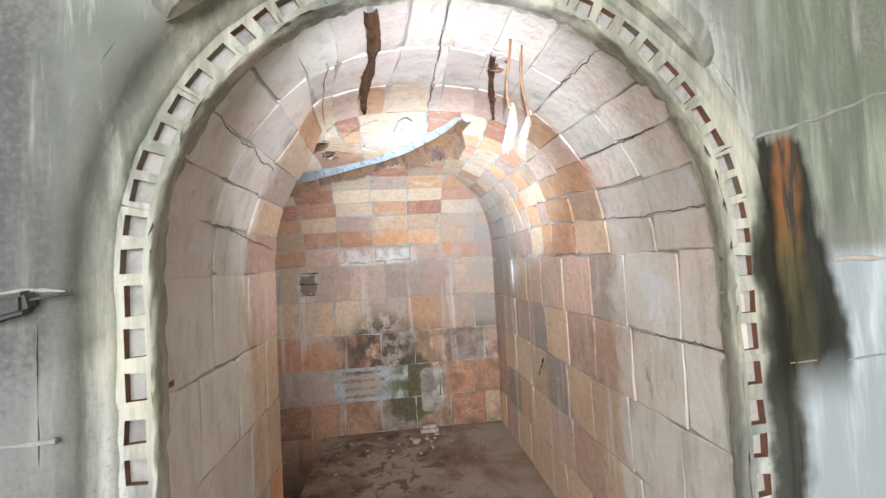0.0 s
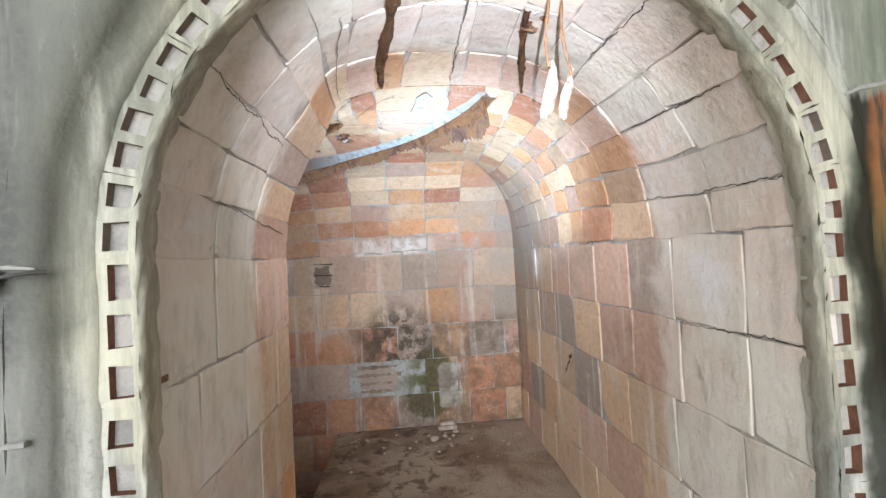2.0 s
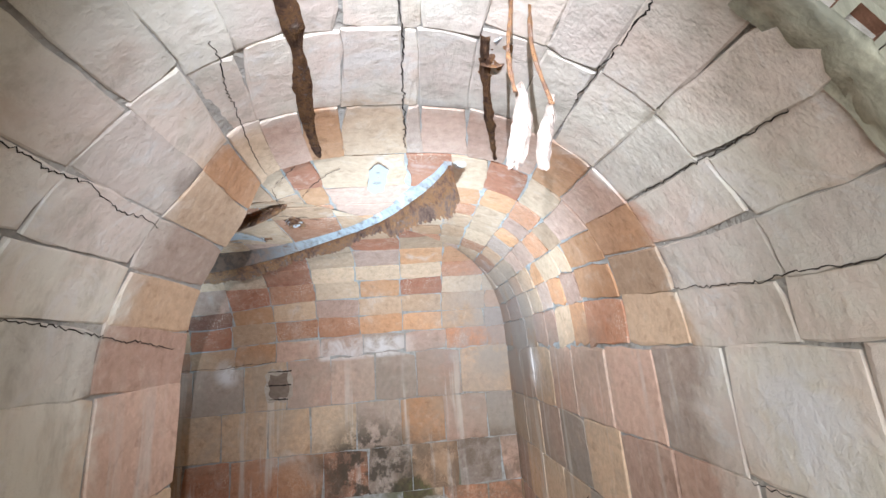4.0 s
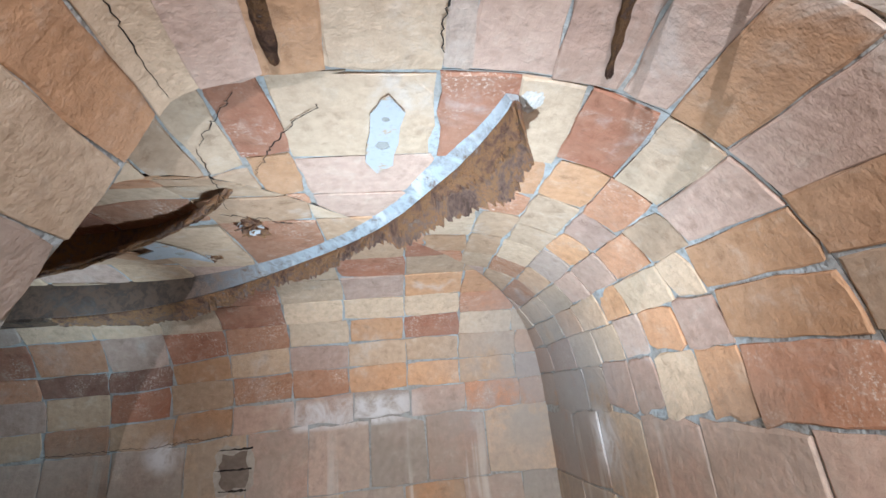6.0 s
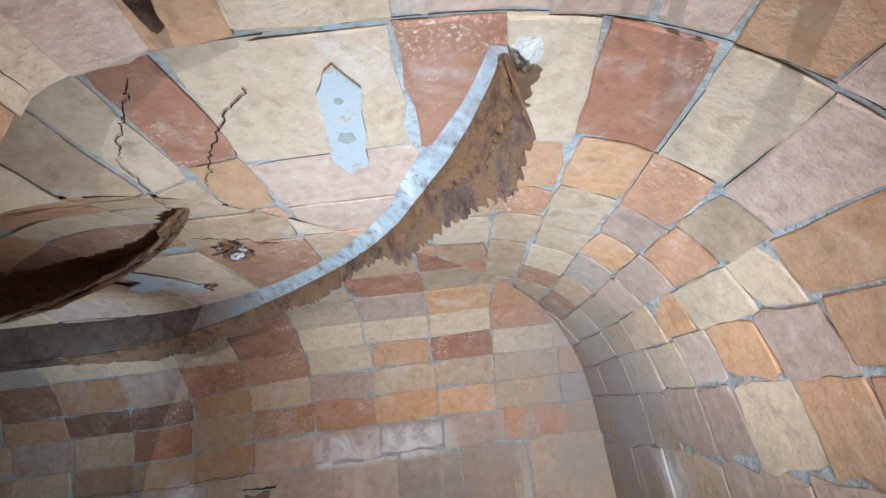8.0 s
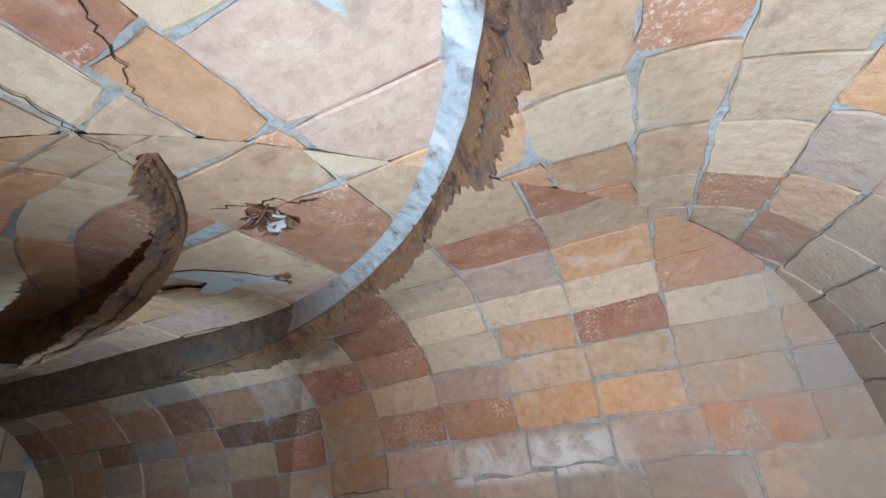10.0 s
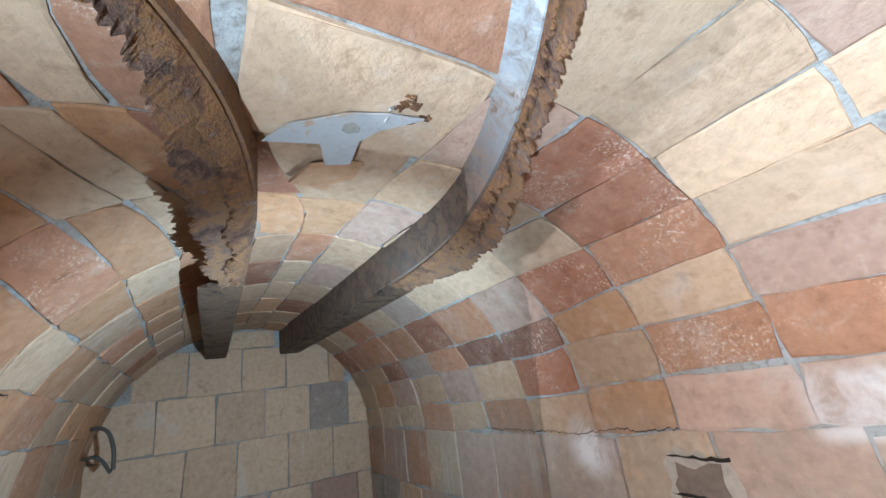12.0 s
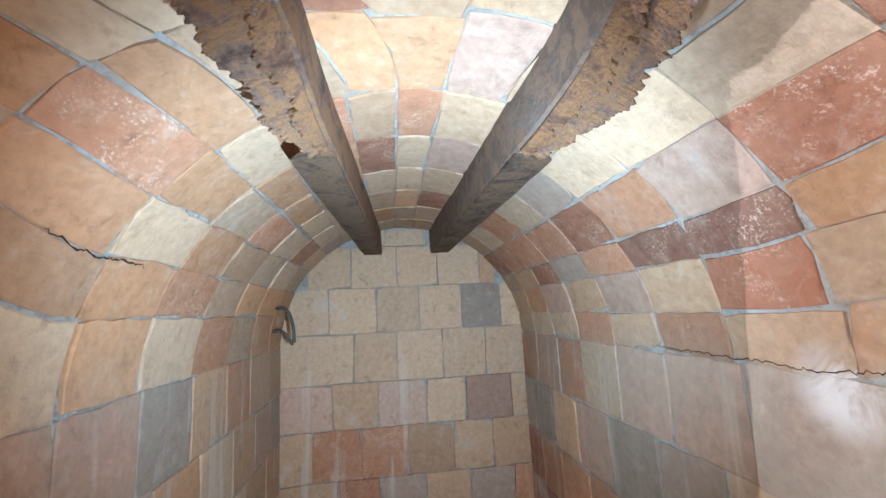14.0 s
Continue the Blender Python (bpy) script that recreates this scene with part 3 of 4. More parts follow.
def wall_tiles(wall, place, courses, pitch, mixture, run="", clip=False, skip=lambda l, w: False, low=None):
    """Courses of single tiles on a wall; courses: (w0, w1, first joint, from, to)."""
    for w0, w1, first, a, b in courses:
        joints = steps(a, b, pitch, first - a)
        joints = columns(joints, 0.018)
        for l0, l1 in zip(joints, joints[1:]):
            if skip((l0 + l1) / 2, (w0 + w1) / 2):
                continue
            bm = tile_bm(place, l0, l1, w0, w1, 0.004 if run == "A" else 0.0055)
            if clip:
                mitred(bm, run)
            if not bm.faces:
                bm.free()
                continue
            ob = part("tile", bm, TILE, wall)
            toned(ob.data, tone_at(run, l0, l1, w0, w1, low if low and w1 < 0.84 and l1 < 0.2 else mixture))


HIGH = [0.0, 0.275, 0.555, 0.84, 1.115, 1.395]


def broken_north(l, w):
    return -0.5 < l < -0.04 and 0.28 < w < 0.6


wall_tiles(wall_a_outer, functools.partial(arch, "A"), [(w0, w1, f, A_FRONT, 3.7) for w0, w1, f in zip(HIGH, HIGH[1:], (1.3, 1.18, 1.23, 1.19, 1.21))], 0.3, FRONT_MIX, "A", True)
wall_tiles(wall_a_inner, functools.partial(arch, "A"), [(W_ALL - w1, W_ALL - w0, f, A_FRONT, INNER.y + 0.004) for w0, w1, f in zip(HIGH, HIGH[1:], (1.3, 1.2, 1.3, 1.2, 1.3))], 0.3, FRONT_MIX, "A")
wall_tiles(wall_b_outer, functools.partial(arch, "B"), [(w0, w1, f, B_END, 0.95) for w0, w1, f in zip([-0.45, -0.28] + [0, 0.27, 0.55, 0.83, 1.125], [-0.28, 0] + [0.27, 0.55, 0.83, 1.125, 1.41], (-2.8, -2.9, -2.8, -2.88, -2.79, -2.85, -2.73))],
           0.297, LOW_MIX, "B", True, broken_north, low=[("terracotta", 4), ("red", 2), ("tan", 1), ("grey", 1)])
wall_tiles(wall_b_inner, functools.partial(arch, "B"), [(W_ALL - w1, W_ALL - w0, f, B_END, -0.515) for w0, w1, f in zip([-0.45, -0.28] + HIGH, [-0.28, 0] + HIGH[1:], (-2.9, -2.8, -2.8, -2.9, -2.75, -2.85, -2.78))], 0.3, NEAR_MIX, "B")


def end_place(l, w, d):
    return Vector((B_END - d, l, w))


END_ROWS = [(-0.45, -0.28, 2.3), (-0.28, 0.0, 2.4), (0.0, 0.29, 2.25), (0.29, 0.585, 2.4), (0.585, 0.876, 2.28), (0.876, 1.147, 2.398), (1.147, 1.455, 2.519), (1.455, 1.74, 2.38)]
wall_tiles(wall_end, end_place, [(a, b, f, 2.07, 3.63) for a, b, f in END_ROWS[:5]], 0.278, [("terracotta", 3), ("tan", 3), ("grey", 1)])
wall_tiles(wall_end, end_place, [(a, b, f, 2.07, 3.63) for a, b, f in END_ROWS[5:6]], 0.278, [("tan", 3), ("pink", 2), ("cream", 2)])
wall_tiles(wall_end, end_place, [(a, b, f, 2.07, 3.63) for a, b, f in END_ROWS[6:]], 0.278, [("cream", 5), ("grey", 1)])
wall_tiles(wall_end, end_place, [(1.74, 2.005, 2.52, 2.24, 3.46)], 0.275, [("cream", 4), ("tan", 1)])
wall_tiles(wall_end, end_place, [(2.01, 2.12, 2.74, 2.7, 3.0)], 0.28, [("cream", 1)])

floor = part("floor", block((-0.62, -3.2, -0.5), (1.2, 3.8, 0.0)), FLOOR)
tagged(floor, "dusty grey-brown earth and concrete floor", "floor", kind="structure")
tagged(part("floor_lower", block((-3.3, 1.9, -0.65), (-0.62, 3.8, -0.45)), FLOOR), "dark sunken floor of the side gallery", "floor", kind="structure")


# front of the gallery: hollow tile ends in a plaster reveal
def front(w, d, y):
    p = arch("A", A_FRONT, w, d)
    return Vector((p.x, y, p.z))


def left_part(w):
    return ramp(SPRING + 1.3 * R, SPRING + 2.0 * R, w)


def sweep_front(name, profile, mat, label, n=110, wobble=0.0015, cat="wall"):
    """A strip along the arch; profile: depth from the face, y on the right, y on the left."""
    bm = bmesh.new()
    rows = []
    for i in range(n + 1):
        w = W_ALL * i / n
        f = left_part(w)
        rows.append([bm.verts.new(front(w, d + rng.uniform(-wobble, wobble), yr + (yl - yr) * f + rng.uniform(-wobble, wobble))) for d, yr, yl in profile])
    for a, b in zip(rows, rows[1:]):
        for k in range(len(profile) - 1):
            bm.faces.new((a[k], b[k], b[k + 1], a[k + 1]))
    ob = part(name, bm, mat)
    for f in ob.data.polygons:
        f.use_smooth = True
    return tagged(ob, label, cat, kind="structure")


wall_front = sweep_front("wall_front", [(0.062, 1.12, 1.12), (0.062, 0.978, 0.978), (0.075, 0.974, 0.968), (0.098, 0.972, 0.955), (0.105, 0.976, 0.935), (0.112, 0.985, 0.918), (0.13, 0.987, 0.906), (0.145, 0.99, 0.9), (0.155, 0.99, 0.9)],
                         PLASTER, "weathered grey plaster front round the arch", wobble=0.003)
sweep_front("trim_arch", [(0.006, 1.05, 1.05), (-0.003, 1.04, 1.04), (-0.008, 1.025, 1.025), (-0.013, 1.003, 1.003), (-0.013, 0.992, 0.992), (-0.01, 0.984, 0.984), (-0.006, 0.979, 0.979), (-0.004, 1.05, 1.05)], PLASTER, "worn plaster edge of the arch", n=170, wobble=0.0045)


def hollow_end(w0, w1, holes):
    """End of one hollow tile: face with open cells that run back into the dark."""
    bm = bmesh.new()
    d0, d1, y = -0.008, 0.064, 0.981 + rng.uniform(-0.003, 0.003)
    cuts, flags = [0.0], []
    for k in range(holes):
        j, r = rng.uniform(-0.04, 0.04), rng.uniform(0.28, 0.37)
        cuts += [(k + 0.5 + j - r) / holes, (k + 0.5 + j + r) / holes]
        flags += [False, True]
    cuts.append(1.0)
    flags.append(False)
    ds = [d0, d0 + 0.011 + rng.uniform(0, 0.007), d1 - 0.014 - rng.uniform(0, 0.008), d1]
    ws = [w0 + (w1 - w0) * c for c in cuts]
    v = [[bm.verts.new(front(w + rng.uniform(-0.003, 0.003), d + rng.uniform(-0.002, 0.002), y + rng.uniform(-0.0015, 0.0015))) for d in ds] for w in ws]
    for i in range(len(ws) - 1):
        for k in range(3):
            if flags[i] and k == 1:
                q = [v[i][k], v[i + 1][k], v[i + 1][k + 1], v[i][k + 1]]
                back = [bm.verts.new(p.co + Vector((0, 0.11, 0))) for p in q]
                for a in range(4):
                    bm.faces.new((q[a], q[(a + 1) % 4], back[(a + 1) % 4], back[a])).material_index = 1
                bm.faces.new(back).material_index = 1
            else:
                bm.faces.new((v[i][k], v[i + 1][k], v[i + 1][k + 1], v[i][k + 1]))
    return bm


ends = [(a, b, 3) for a, b in zip(HIGH, HIGH[1:])] + [(a, b, 2) for a, b in zip(FRONT_ROWS, FRONT_ROWS[1:]) if b - a > 0.06] + [(W_ALL - b, W_ALL - a, 3) for a, b in zip(HIGH, HIGH[1:])]
for a, b, k in ends:
    ob = part("hollow_block", hollow_end(a, b, k), PLASTER, wall_front)
    ob.data.materials.append(RAW if rng.random() < 0.55 else RAW_PALE)

# plane faces of the front, beyond the moulding
bm = bmesh.new()
n = 80
inner_loop, outer_loop = [], []
for i in range(n + 1):
    w = W_ALL * i / n
    f = left_part(w)
    p, q = front(w, 0.15, 0.99 - 0.09 * f), front(w, 1.15, 0)
    away = Vector((q.x - p.x, 0, q.z - p.z)).normalized() * 2.6
    inner_loop.append(p)
    outer_loop.append(p + away)
rings = []
for k in range(14):
    t = (k / 13) ** 1.8
    rings.append([bm.verts.new(a.lerp(b, t) + Vector((0, rng.uniform(-0.003, 0.003), 0))) for a, b in zip(inner_loop, outer_loop)])
for a, b in zip(rings, rings[1:]):
    for i in range(n):
        bm.faces.new((a[i], a[i + 1], b[i + 1], b[i]))
out = bmesh.ops.extrude_face_region(bm, geom=bm.faces[:])
bmesh.ops.translate(bm, vec=(0, 0.12, 0), verts=[v for v in out["geom"] if isinstance(v, bmesh.types.BMVert)])
face = part("wall_front_face", bm, PLASTER)
tagged(face, "stained grey rendered wall beside the arch", "wall", kind="structure")

# rib over the arch and pointed joints of the outer wall
bm = bmesh.new()
rows = []
for i in range(61):
    t = i / 60
    w = SPRING + R * (0.62 + (2.42 - 0.62) * t)
    f = left_part(w)
    e = min(1.0, 14 * t, 14 * (1 - t)) ** 0.5
    yf = 0.985 - 0.085 * f
    rows.append([bm.verts.new(front(w, 0.125 + (d - 0.125) * (0.4 + 0.6 * e) + rng.uniform(-0.002, 0.002), yf + 0.01 - p * e)) for d, p in ((0.085, 0.0), (0.088, 0.045), (0.1, 0.062), (0.15, 0.066), (0.165, 0.05), (0.17, 0.0))])
for a, b in zip(rows, rows[1:]):
    for k in range(5):
        bm.faces.new((a[k], b[k], b[k + 1], a[k + 1]))
bm.faces.new(rows[0])
bm.faces.new(rows[-1])
rib = part("trim_rib", bm, PLASTER)
tagged(rib, "grey plastered rib over the arch", "trim", kind="structure")


def seam(name, a, b, radius, seed, mat, label):
    """An uneven line of pointing along a wall."""
    r2 = random.Random(seed)
    a, b = Vector(a), Vector(b)
    st = []
    for i in range(41):
        p = a.lerp(b, i / 40) + Vector((0, 0, 0.012 * noise.noise(Vector((i * 0.3, seed, 0)))))
        q = radius * r2.uniform(0.4, 1.3)
        st.append([p + Vector((0, q * 0.7 * math.cos(k), q * math.sin(k))) for k in (0, 1.26, 2.5, 3.77, 5.03)])
    return tagged(part(name, strip(st), mat), label, "joint", kind="structure")


def strip(stations, close=True):
    """Joins equal rings of points into a tube with ends."""
    bm = bmesh.new()
    rows = [[bm.verts.new(p) for p in ring] for ring in stations]
    m = len(rows[0])
    for a, b in zip(rows, rows[1:]):
        for k in range(m):
            bm.faces.new((a[k], a[(k + 1) % m], b[(k + 1) % m], b[k]))
    bm.faces.new(rows[0])
    bm.faces.new(rows[-1])
    return bm


JOINT = "uneven line of grey mortar pointing on the outer wall"
seam("trim_joint", (-0.61, 0.9, 1.375), (-2.2, 0.9, 1.36), 0.004, 1, CONCRETE, JOINT)
seam("trim_joint", (-0.63, 0.9, 1.09), (-2.2, 0.9, 1.07), 0.005, 2, CONCRETE, JOINT)
seam("trim_joint", (1.19, 0.99, 1.347), (2.4, 0.99, 1.35), 0.01, 3, STONE, JOINT)
seam("trim_joint", (1.04, 0.99, 1.085), (2.4, 0.99, 1.08), 0.004, 4, CONCRETE, JOINT)
seam("trim_joint", (0.97, 0.99, 1.67), (2.0, 0.99, 1.98), 0.006, 5, CONCRETE, JOINT)

# outer chamber, open to the sky behind
for name, lo, hi in (("wall_outer_left", (-2.5, -3.2, 0), (-2.3, 1.0, 3.4)), ("wall_outer_right", (2.6, -3.2, 0), (2.8, 1.0, 3.4)), ("ceiling_outer", (-2.5, -3.2, 3.1), (2.8, 1.1, 3.4))):
    tagged(part(name, block(lo, hi), CONCRETE), "plain grey concrete of the outer chamber", "wall", kind="structure")
for lo, hi in (((-2.5, -3.2, -0.5), (-0.62, 1.0, -0.002)), ((1.2, -3.2, -0.5), (2.8, 1.0, -0.002))):
    tagged(part("floor_outer", block(lo, hi), FLOOR), "dusty floor of the outer chamber", "floor", kind="structure")


# ---- overhead rails ----
CENTRE = Vector((-0.95, 1.82))


def rail_at(r, s):
    """Plan point, tangent and outward side of the rail of radius r; s runs from the start of the bend."""
    bend = r * math.pi / 2
    if s <= bend:
        a = max(s, 0) / r
        spread = 0.045 * ramp(0.6, 0.1, s) if r > 1 else 0.0
        out = Vector((math.cos(a), math.sin(a)))
        p = CENTRE + out * (r + spread)
        if s < 0:
            p = p + Vector((0, s))
    else:
        out = Vector((0, 1))
        p = CENTRE + Vector((-(s - bend), r + (s - bend) * (0.04 if r < 1 else -0.03)))
    return p, out


def rail(name, r, away, s0, ledge_from, full, label):
    """A rusted channel under the vault; away is +1 or -1: the side to which its flange points."""
    bend = r * math.pi / 2
    s_end = bend + (CENTRE.x - B_END) - 0.002
    ob = thing(name, label, "rail", "overhead rails", at=(CENTRE.x, CENTRE.y + r, 2.0))
    web, flange, scale, ledge = [], [], [], []
    teeth = [rng.uniform(0, 1) for _ in range(1200)]
    s, k = s0, 0
    while s < s_end:
        p, out = rail_at(r, s)
        o = Vector((out.x * away, out.y * away, 0))
        g = ramp(bend * 0.55, bend + 0.25, s)
        zb = 2.075 * (1 - g) + 1.965 * g
        zt = max(zb + 0.05, zvault(p.x, p.y) + 0.02)
        a = Vector((p.x, p.y, 0))
        t = 0.006
        haunch = (0.07 * (1 - g) + 0.015 * g) * (1.0 if away > 0 else 0.3) * min(1.0, 0.35 + (s - s0) / 0.5)
        zi = zvault(p.x - o.x * haunch, p.y - o.y * haunch) + 0.008
        web.append([a - o * haunch + Vector((0, 0, zi)), a + o * t + Vector((0, 0, zt)), a + o * t + Vector((0, 0, zb)), a - o * (t + 0.006) + Vector((0, 0, zb)), a - o * (haunch * 0.5 + 0.006) + Vector((0, 0, zb * 0.45 + zi * 0.55))])
        if s < ledge_from - 0.02:
            drop = radians(58 * (1 - g) * (1.0 if away > 0 else 0.35) + 8)
            slow = noise.noise(Vector((s * 2.6, r * 9, 0))) * 0.03 + noise.noise(Vector((s * 9, r * 5, 2))) * 0.018
            comb = 0.026 * abs(noise.noise(Vector((s * 42, r, 7)))) + 0.018 * abs(noise.noise(Vector((s * 110, r, 9)))) + 0.008 * teeth[k]
            fade = min(1.0, 0.35 + (s - s0) / 0.06) * (0.55 + 0.45 * min(1.0, (ledge_from - s) / 0.12))
            wide = max(0.03, (full(s / bend) + slow) * fade - comb + 0.012)
            d = o * math.cos(drop) - Vector((0, 0, math.sin(drop)))
            up = Vector((0, 0, 1)) * math.cos(drop) + o * math.sin(drop)
            b = a + Vector((0, 0, zb + 0.004))
            h1, h2 = 0.006 + 0.004 * noise.noise(Vector((s * 14, 1, r))), 0.001 + 0.002 * teeth[(k * 7) % 900]
            curve = [up * 0.007 * noise.noise(Vector((s * 18, r, 5 + 3 * q))) - up * 0.02 * q * q for q in (0.4, 0.75, 1.0)]
            m1, m2, m3 = d * wide * 0.4 + curve[0], d * wide * 0.75 + curve[1], d * wide + curve[2]
            flange.append([b + up * h1, b + m1 + up * h1, b + m2 + up * h1 * 0.7, b + m3 + up * h2, b + m3 - up * h2, b + m2 - up * h1 * 0.7, b + m1 - up * h1, b - up * h1])
            # a thicker layer of rust that has not yet scaled off, ending in a torn edge half way down
            part_way = wide * (0.5 + 0.22 * noise.noise(Vector((s * 11, r, 31)))) - 0.5 * comb
            e1, e2 = d * part_way * 0.5 + curve[0] - up * 0.006, d * part_way + curve[1] * 0.7 - up * 0.005
            scale.append([b, b + e1, b + e2, b + e2 - up * 0.006, b + e1 - up * (0.008 + 0.004 * noise.noise(Vector((s * 25, r, 13)))), b - up * (h1 + 0.004)])
        elif s >= ledge_from:
            b = a + Vector((0, 0, zb))
            e = 0.105 * min(1.0, 0.75 + (s - ledge_from) / 0.06) + 0.005 * noise.noise(Vector((s * 6, r, 0)))
            lo = Vector((0, 0, -0.011))
            ledge.append([b - o * 0.008, b + o * e, b + o * (e + 0.003) + lo * 0.4, b + o * e + lo, b - o * 0.008 + lo])
        s += 0.004 if s < ledge_from else 0.03
        k += 1
    for label2, nm, st, mat in (("web of the channel", "web", web, STEEL_PAINT if away > 0 else RUST), ("ragged flaking rusty flange", "flange", flange, RUST), ("torn layer of brown scale", "rust_scale", scale, BROWN), ("dark rusted lower flange", "lower_flange", ledge, DARK_RUST)):
        under(part(nm, strip(st), mat, None, label2), ob)
    return ob


outer = rail("overhead_rail", 1.285, 1, 0.13, 1.285 * math.pi / 2 + 0.33, lambda q: 0.125 - 0.025 * ramp(0.1, 0.33, q) - 0.055 * ramp(0.37, 0.4, q) + 0.05 * ramp(0.6, 0.95, q), "curved rusted steel channel rail hanging under the brick vault")
inner = rail("overhead_rail", 0.8, -1, 0.5, 0.8 * math.pi / 2 + 0.33, lambda q: 0.04 + 0.06 * ramp(0.5, 0.8, q) - 0.03 * ramp(0.95, 1.2, q), "inner curved steel channel rail eaten ragged by rust")


def bolt(at, way, size, parent):
    bm = bmesh.new()
    bmesh.ops.create_cone(bm, cap_ends=True, segments=10, radius1=size, radius2=size * 0.8, depth=size)
    bmesh.ops.bevel(bm, geom=[e for e in bm.edges], offset=size * 0.15, segments=1, affect="EDGES")
    bmesh.ops.transform(bm, matrix=Matrix.Translation(at) @ Vector(way).to_track_quat("Z", "Y").to_matrix().to_4x4(), verts=bm.verts[:])
    return under(part("bolt", bm, RUST, None), parent)


for a in (0.5, 0.95, 1.35):
    p, out = rail_at(1.312, 1.312 * a)
    bolt((p.x, p.y, 2.036), (out.x, out.y, -1.2), 0.016, outer)


def plate(name, outline, at, yaw, tilt, thick, mat, label, holes=(), bend=0.0):
    """A flat bar cut to an outline (along, across), with holes (along, across, radius, corners), turned and tilted under the vault."""
    ob = thing(name, label, "plate", "rail spacers", at=at)
    bm = bmesh.new()
    rim = [bm.verts.new((x, y, bend * x * x)) for x, y in outline]
    if holes:
        loops = [rim] + [[bm.verts.new((hx + hr * math.cos(k * math.tau / c), hy + hr * math.sin(k * math.tau / c), bend * hx * hx)) for k in range(c)] for hx, hy, hr, c in holes]
        edges = [bm.edges.new((q[i], q[(i + 1) % len(q)])) for q in loops for i in range(len(q))]
        bmesh.ops.triangle_fill(bm, edges=edges, use_beauty=True)
    else:
        bm.faces.new(rim)
    out = bmesh.ops.extrude_face_region(bm, geom=bm.faces[:])
    bmesh.ops.translate(bm, vec=(0, 0, thick), verts=[v for v in out["geom"] if isinstance(v, bmesh.types.BMVert)])
    bmesh.ops.transform(bm, matrix=Euler((tilt, 0, yaw)).to_matrix().to_4x4(), verts=bm.verts[:])
    part("bar", bm, mat, ob)
    turn = Euler((tilt, 0, yaw)).to_matrix()
    for hx, hy, hr, c in holes:
        rim = [turn @ Vector((hx + hr * math.cos(k * math.tau / c), hy + hr * math.sin(k * math.tau / c), bend * hx * hx + thick * 0.6)) for k in range(c)]
        mesh("hole_plug", rim, [tuple(range(c))], CONCRETE, ob, "grey mortar showing in the hole")
    return ob


spacer = plate("spacer_plate", [(-0.158, 0.002), (-0.145, 0.016), (-0.115, 0.026), (-0.1, 0.035), (-0.03, 0.032), (0.02, 0.037), (0.085, 0.036), (0.14, 0.004), (0.098, -0.034), (0.05, -0.031), (0.0, -0.036), (-0.06, -0.032), (-0.11, -0.037), (-0.13, -0.02)], (0.1, 2.115, 2.0925), radians(97), 0.0, 0.003, WHITE_PAINT,
               "white painted steel spacer plate with a torn hole", [(0.012, 0.0, 0.019, 5), (-0.085, 0.002, 0.009, 7)])
spacer2 = plate("spacer_plate", [(-0.155, -0.01), (-0.09, -0.045), (0.02, -0.05), (0.09, -0.03), (0.15, 0.0), (0.06, 0.01), (0.02, 0.03), (-0.02, 0.1), (-0.07, 0.09), (-0.055, 0.02)], (-0.65, 2.75, 2.083), radians(56), -0.06, 0.004, WHITE_PAINT,
                "bent white painted spacer plate peeling from the vault", [(0.015, -0.01, 0.018, 6)], 0.1)
chip = plate("tile_shard", [(-0.07, -0.05), (0.02, -0.06), (0.06, -0.02), (0.085, 0.03), (0.02, 0.06), (-0.03, 0.03), (-0.06, 0.05)], (-0.83, 2.765, 2.09), 0.4, 0.1, 0.008, TILE, "loose orange shard of clay tile under the vault")
toned(chip.children[0].data, TONES["orange"])


def flakes(name, at, size, count, mat, label, category, seed, stretch=(1, 1, 1)):
    """A crumpled cluster of rust or paint flakes."""
    r2 = random.Random(seed)
    ob = thing(name, label, category, at=at)
    for mt, n in ((mat, count), (WHITE_PAINT, max(1, count // 4))):
        for _ in range(n):
            bm = bmesh.new()
            c = Vector([r2.gauss(0, size * 0.42) * k for k in stretch])
            m = Matrix.Translation(c) @ Euler([r2.uniform(-0.9, 0.9) for _ in range(2)] + [r2.uniform(0, 6.3)]).to_matrix().to_4x4()
            w, h, t = r2.uniform(0.3, 0.8) * size, r2.uniform(0.2, 0.5) * size, 0.004
            pts = [m @ Vector((w * math.cos(a) * r2.uniform(0.5, 1), h * math.sin(a) * r2.uniform(0.5, 1), 0.2 * w * math.cos(a) ** 2)) for a in [k * math.tau / 7 for k in range(7)]]
            up = m.to_3x3() @ Vector((0, 0, t))
            lo = [bm.verts.new(p) for p in pts]
            hi = [bm.verts.new(p + up) for p in pts]
            bm.faces.new(lo)
            bm.faces.new(hi)
            for k in range(7):
                bm.faces.new((lo[k], lo[(k + 1) % 7], hi[(k + 1) % 7], hi[k]))
            part("rust_flake" if mt is mat else "paint_flake", bm, mt, ob)
    return ob


flakes("broken_bracket", (-0.33, 2.55, 2.085), 0.06, 30, BROWN, "rusted bracket stump with peeling white paint", "bracket", 3, (0.62, 0.85, 0.2))
flakes("rust_lump", (-0.57, 2.84, 2.092), 0.035, 12, BROWN, "dark flaking remains of a rusted bracket", "bracket", 8, (1.5, 1, 0.3))


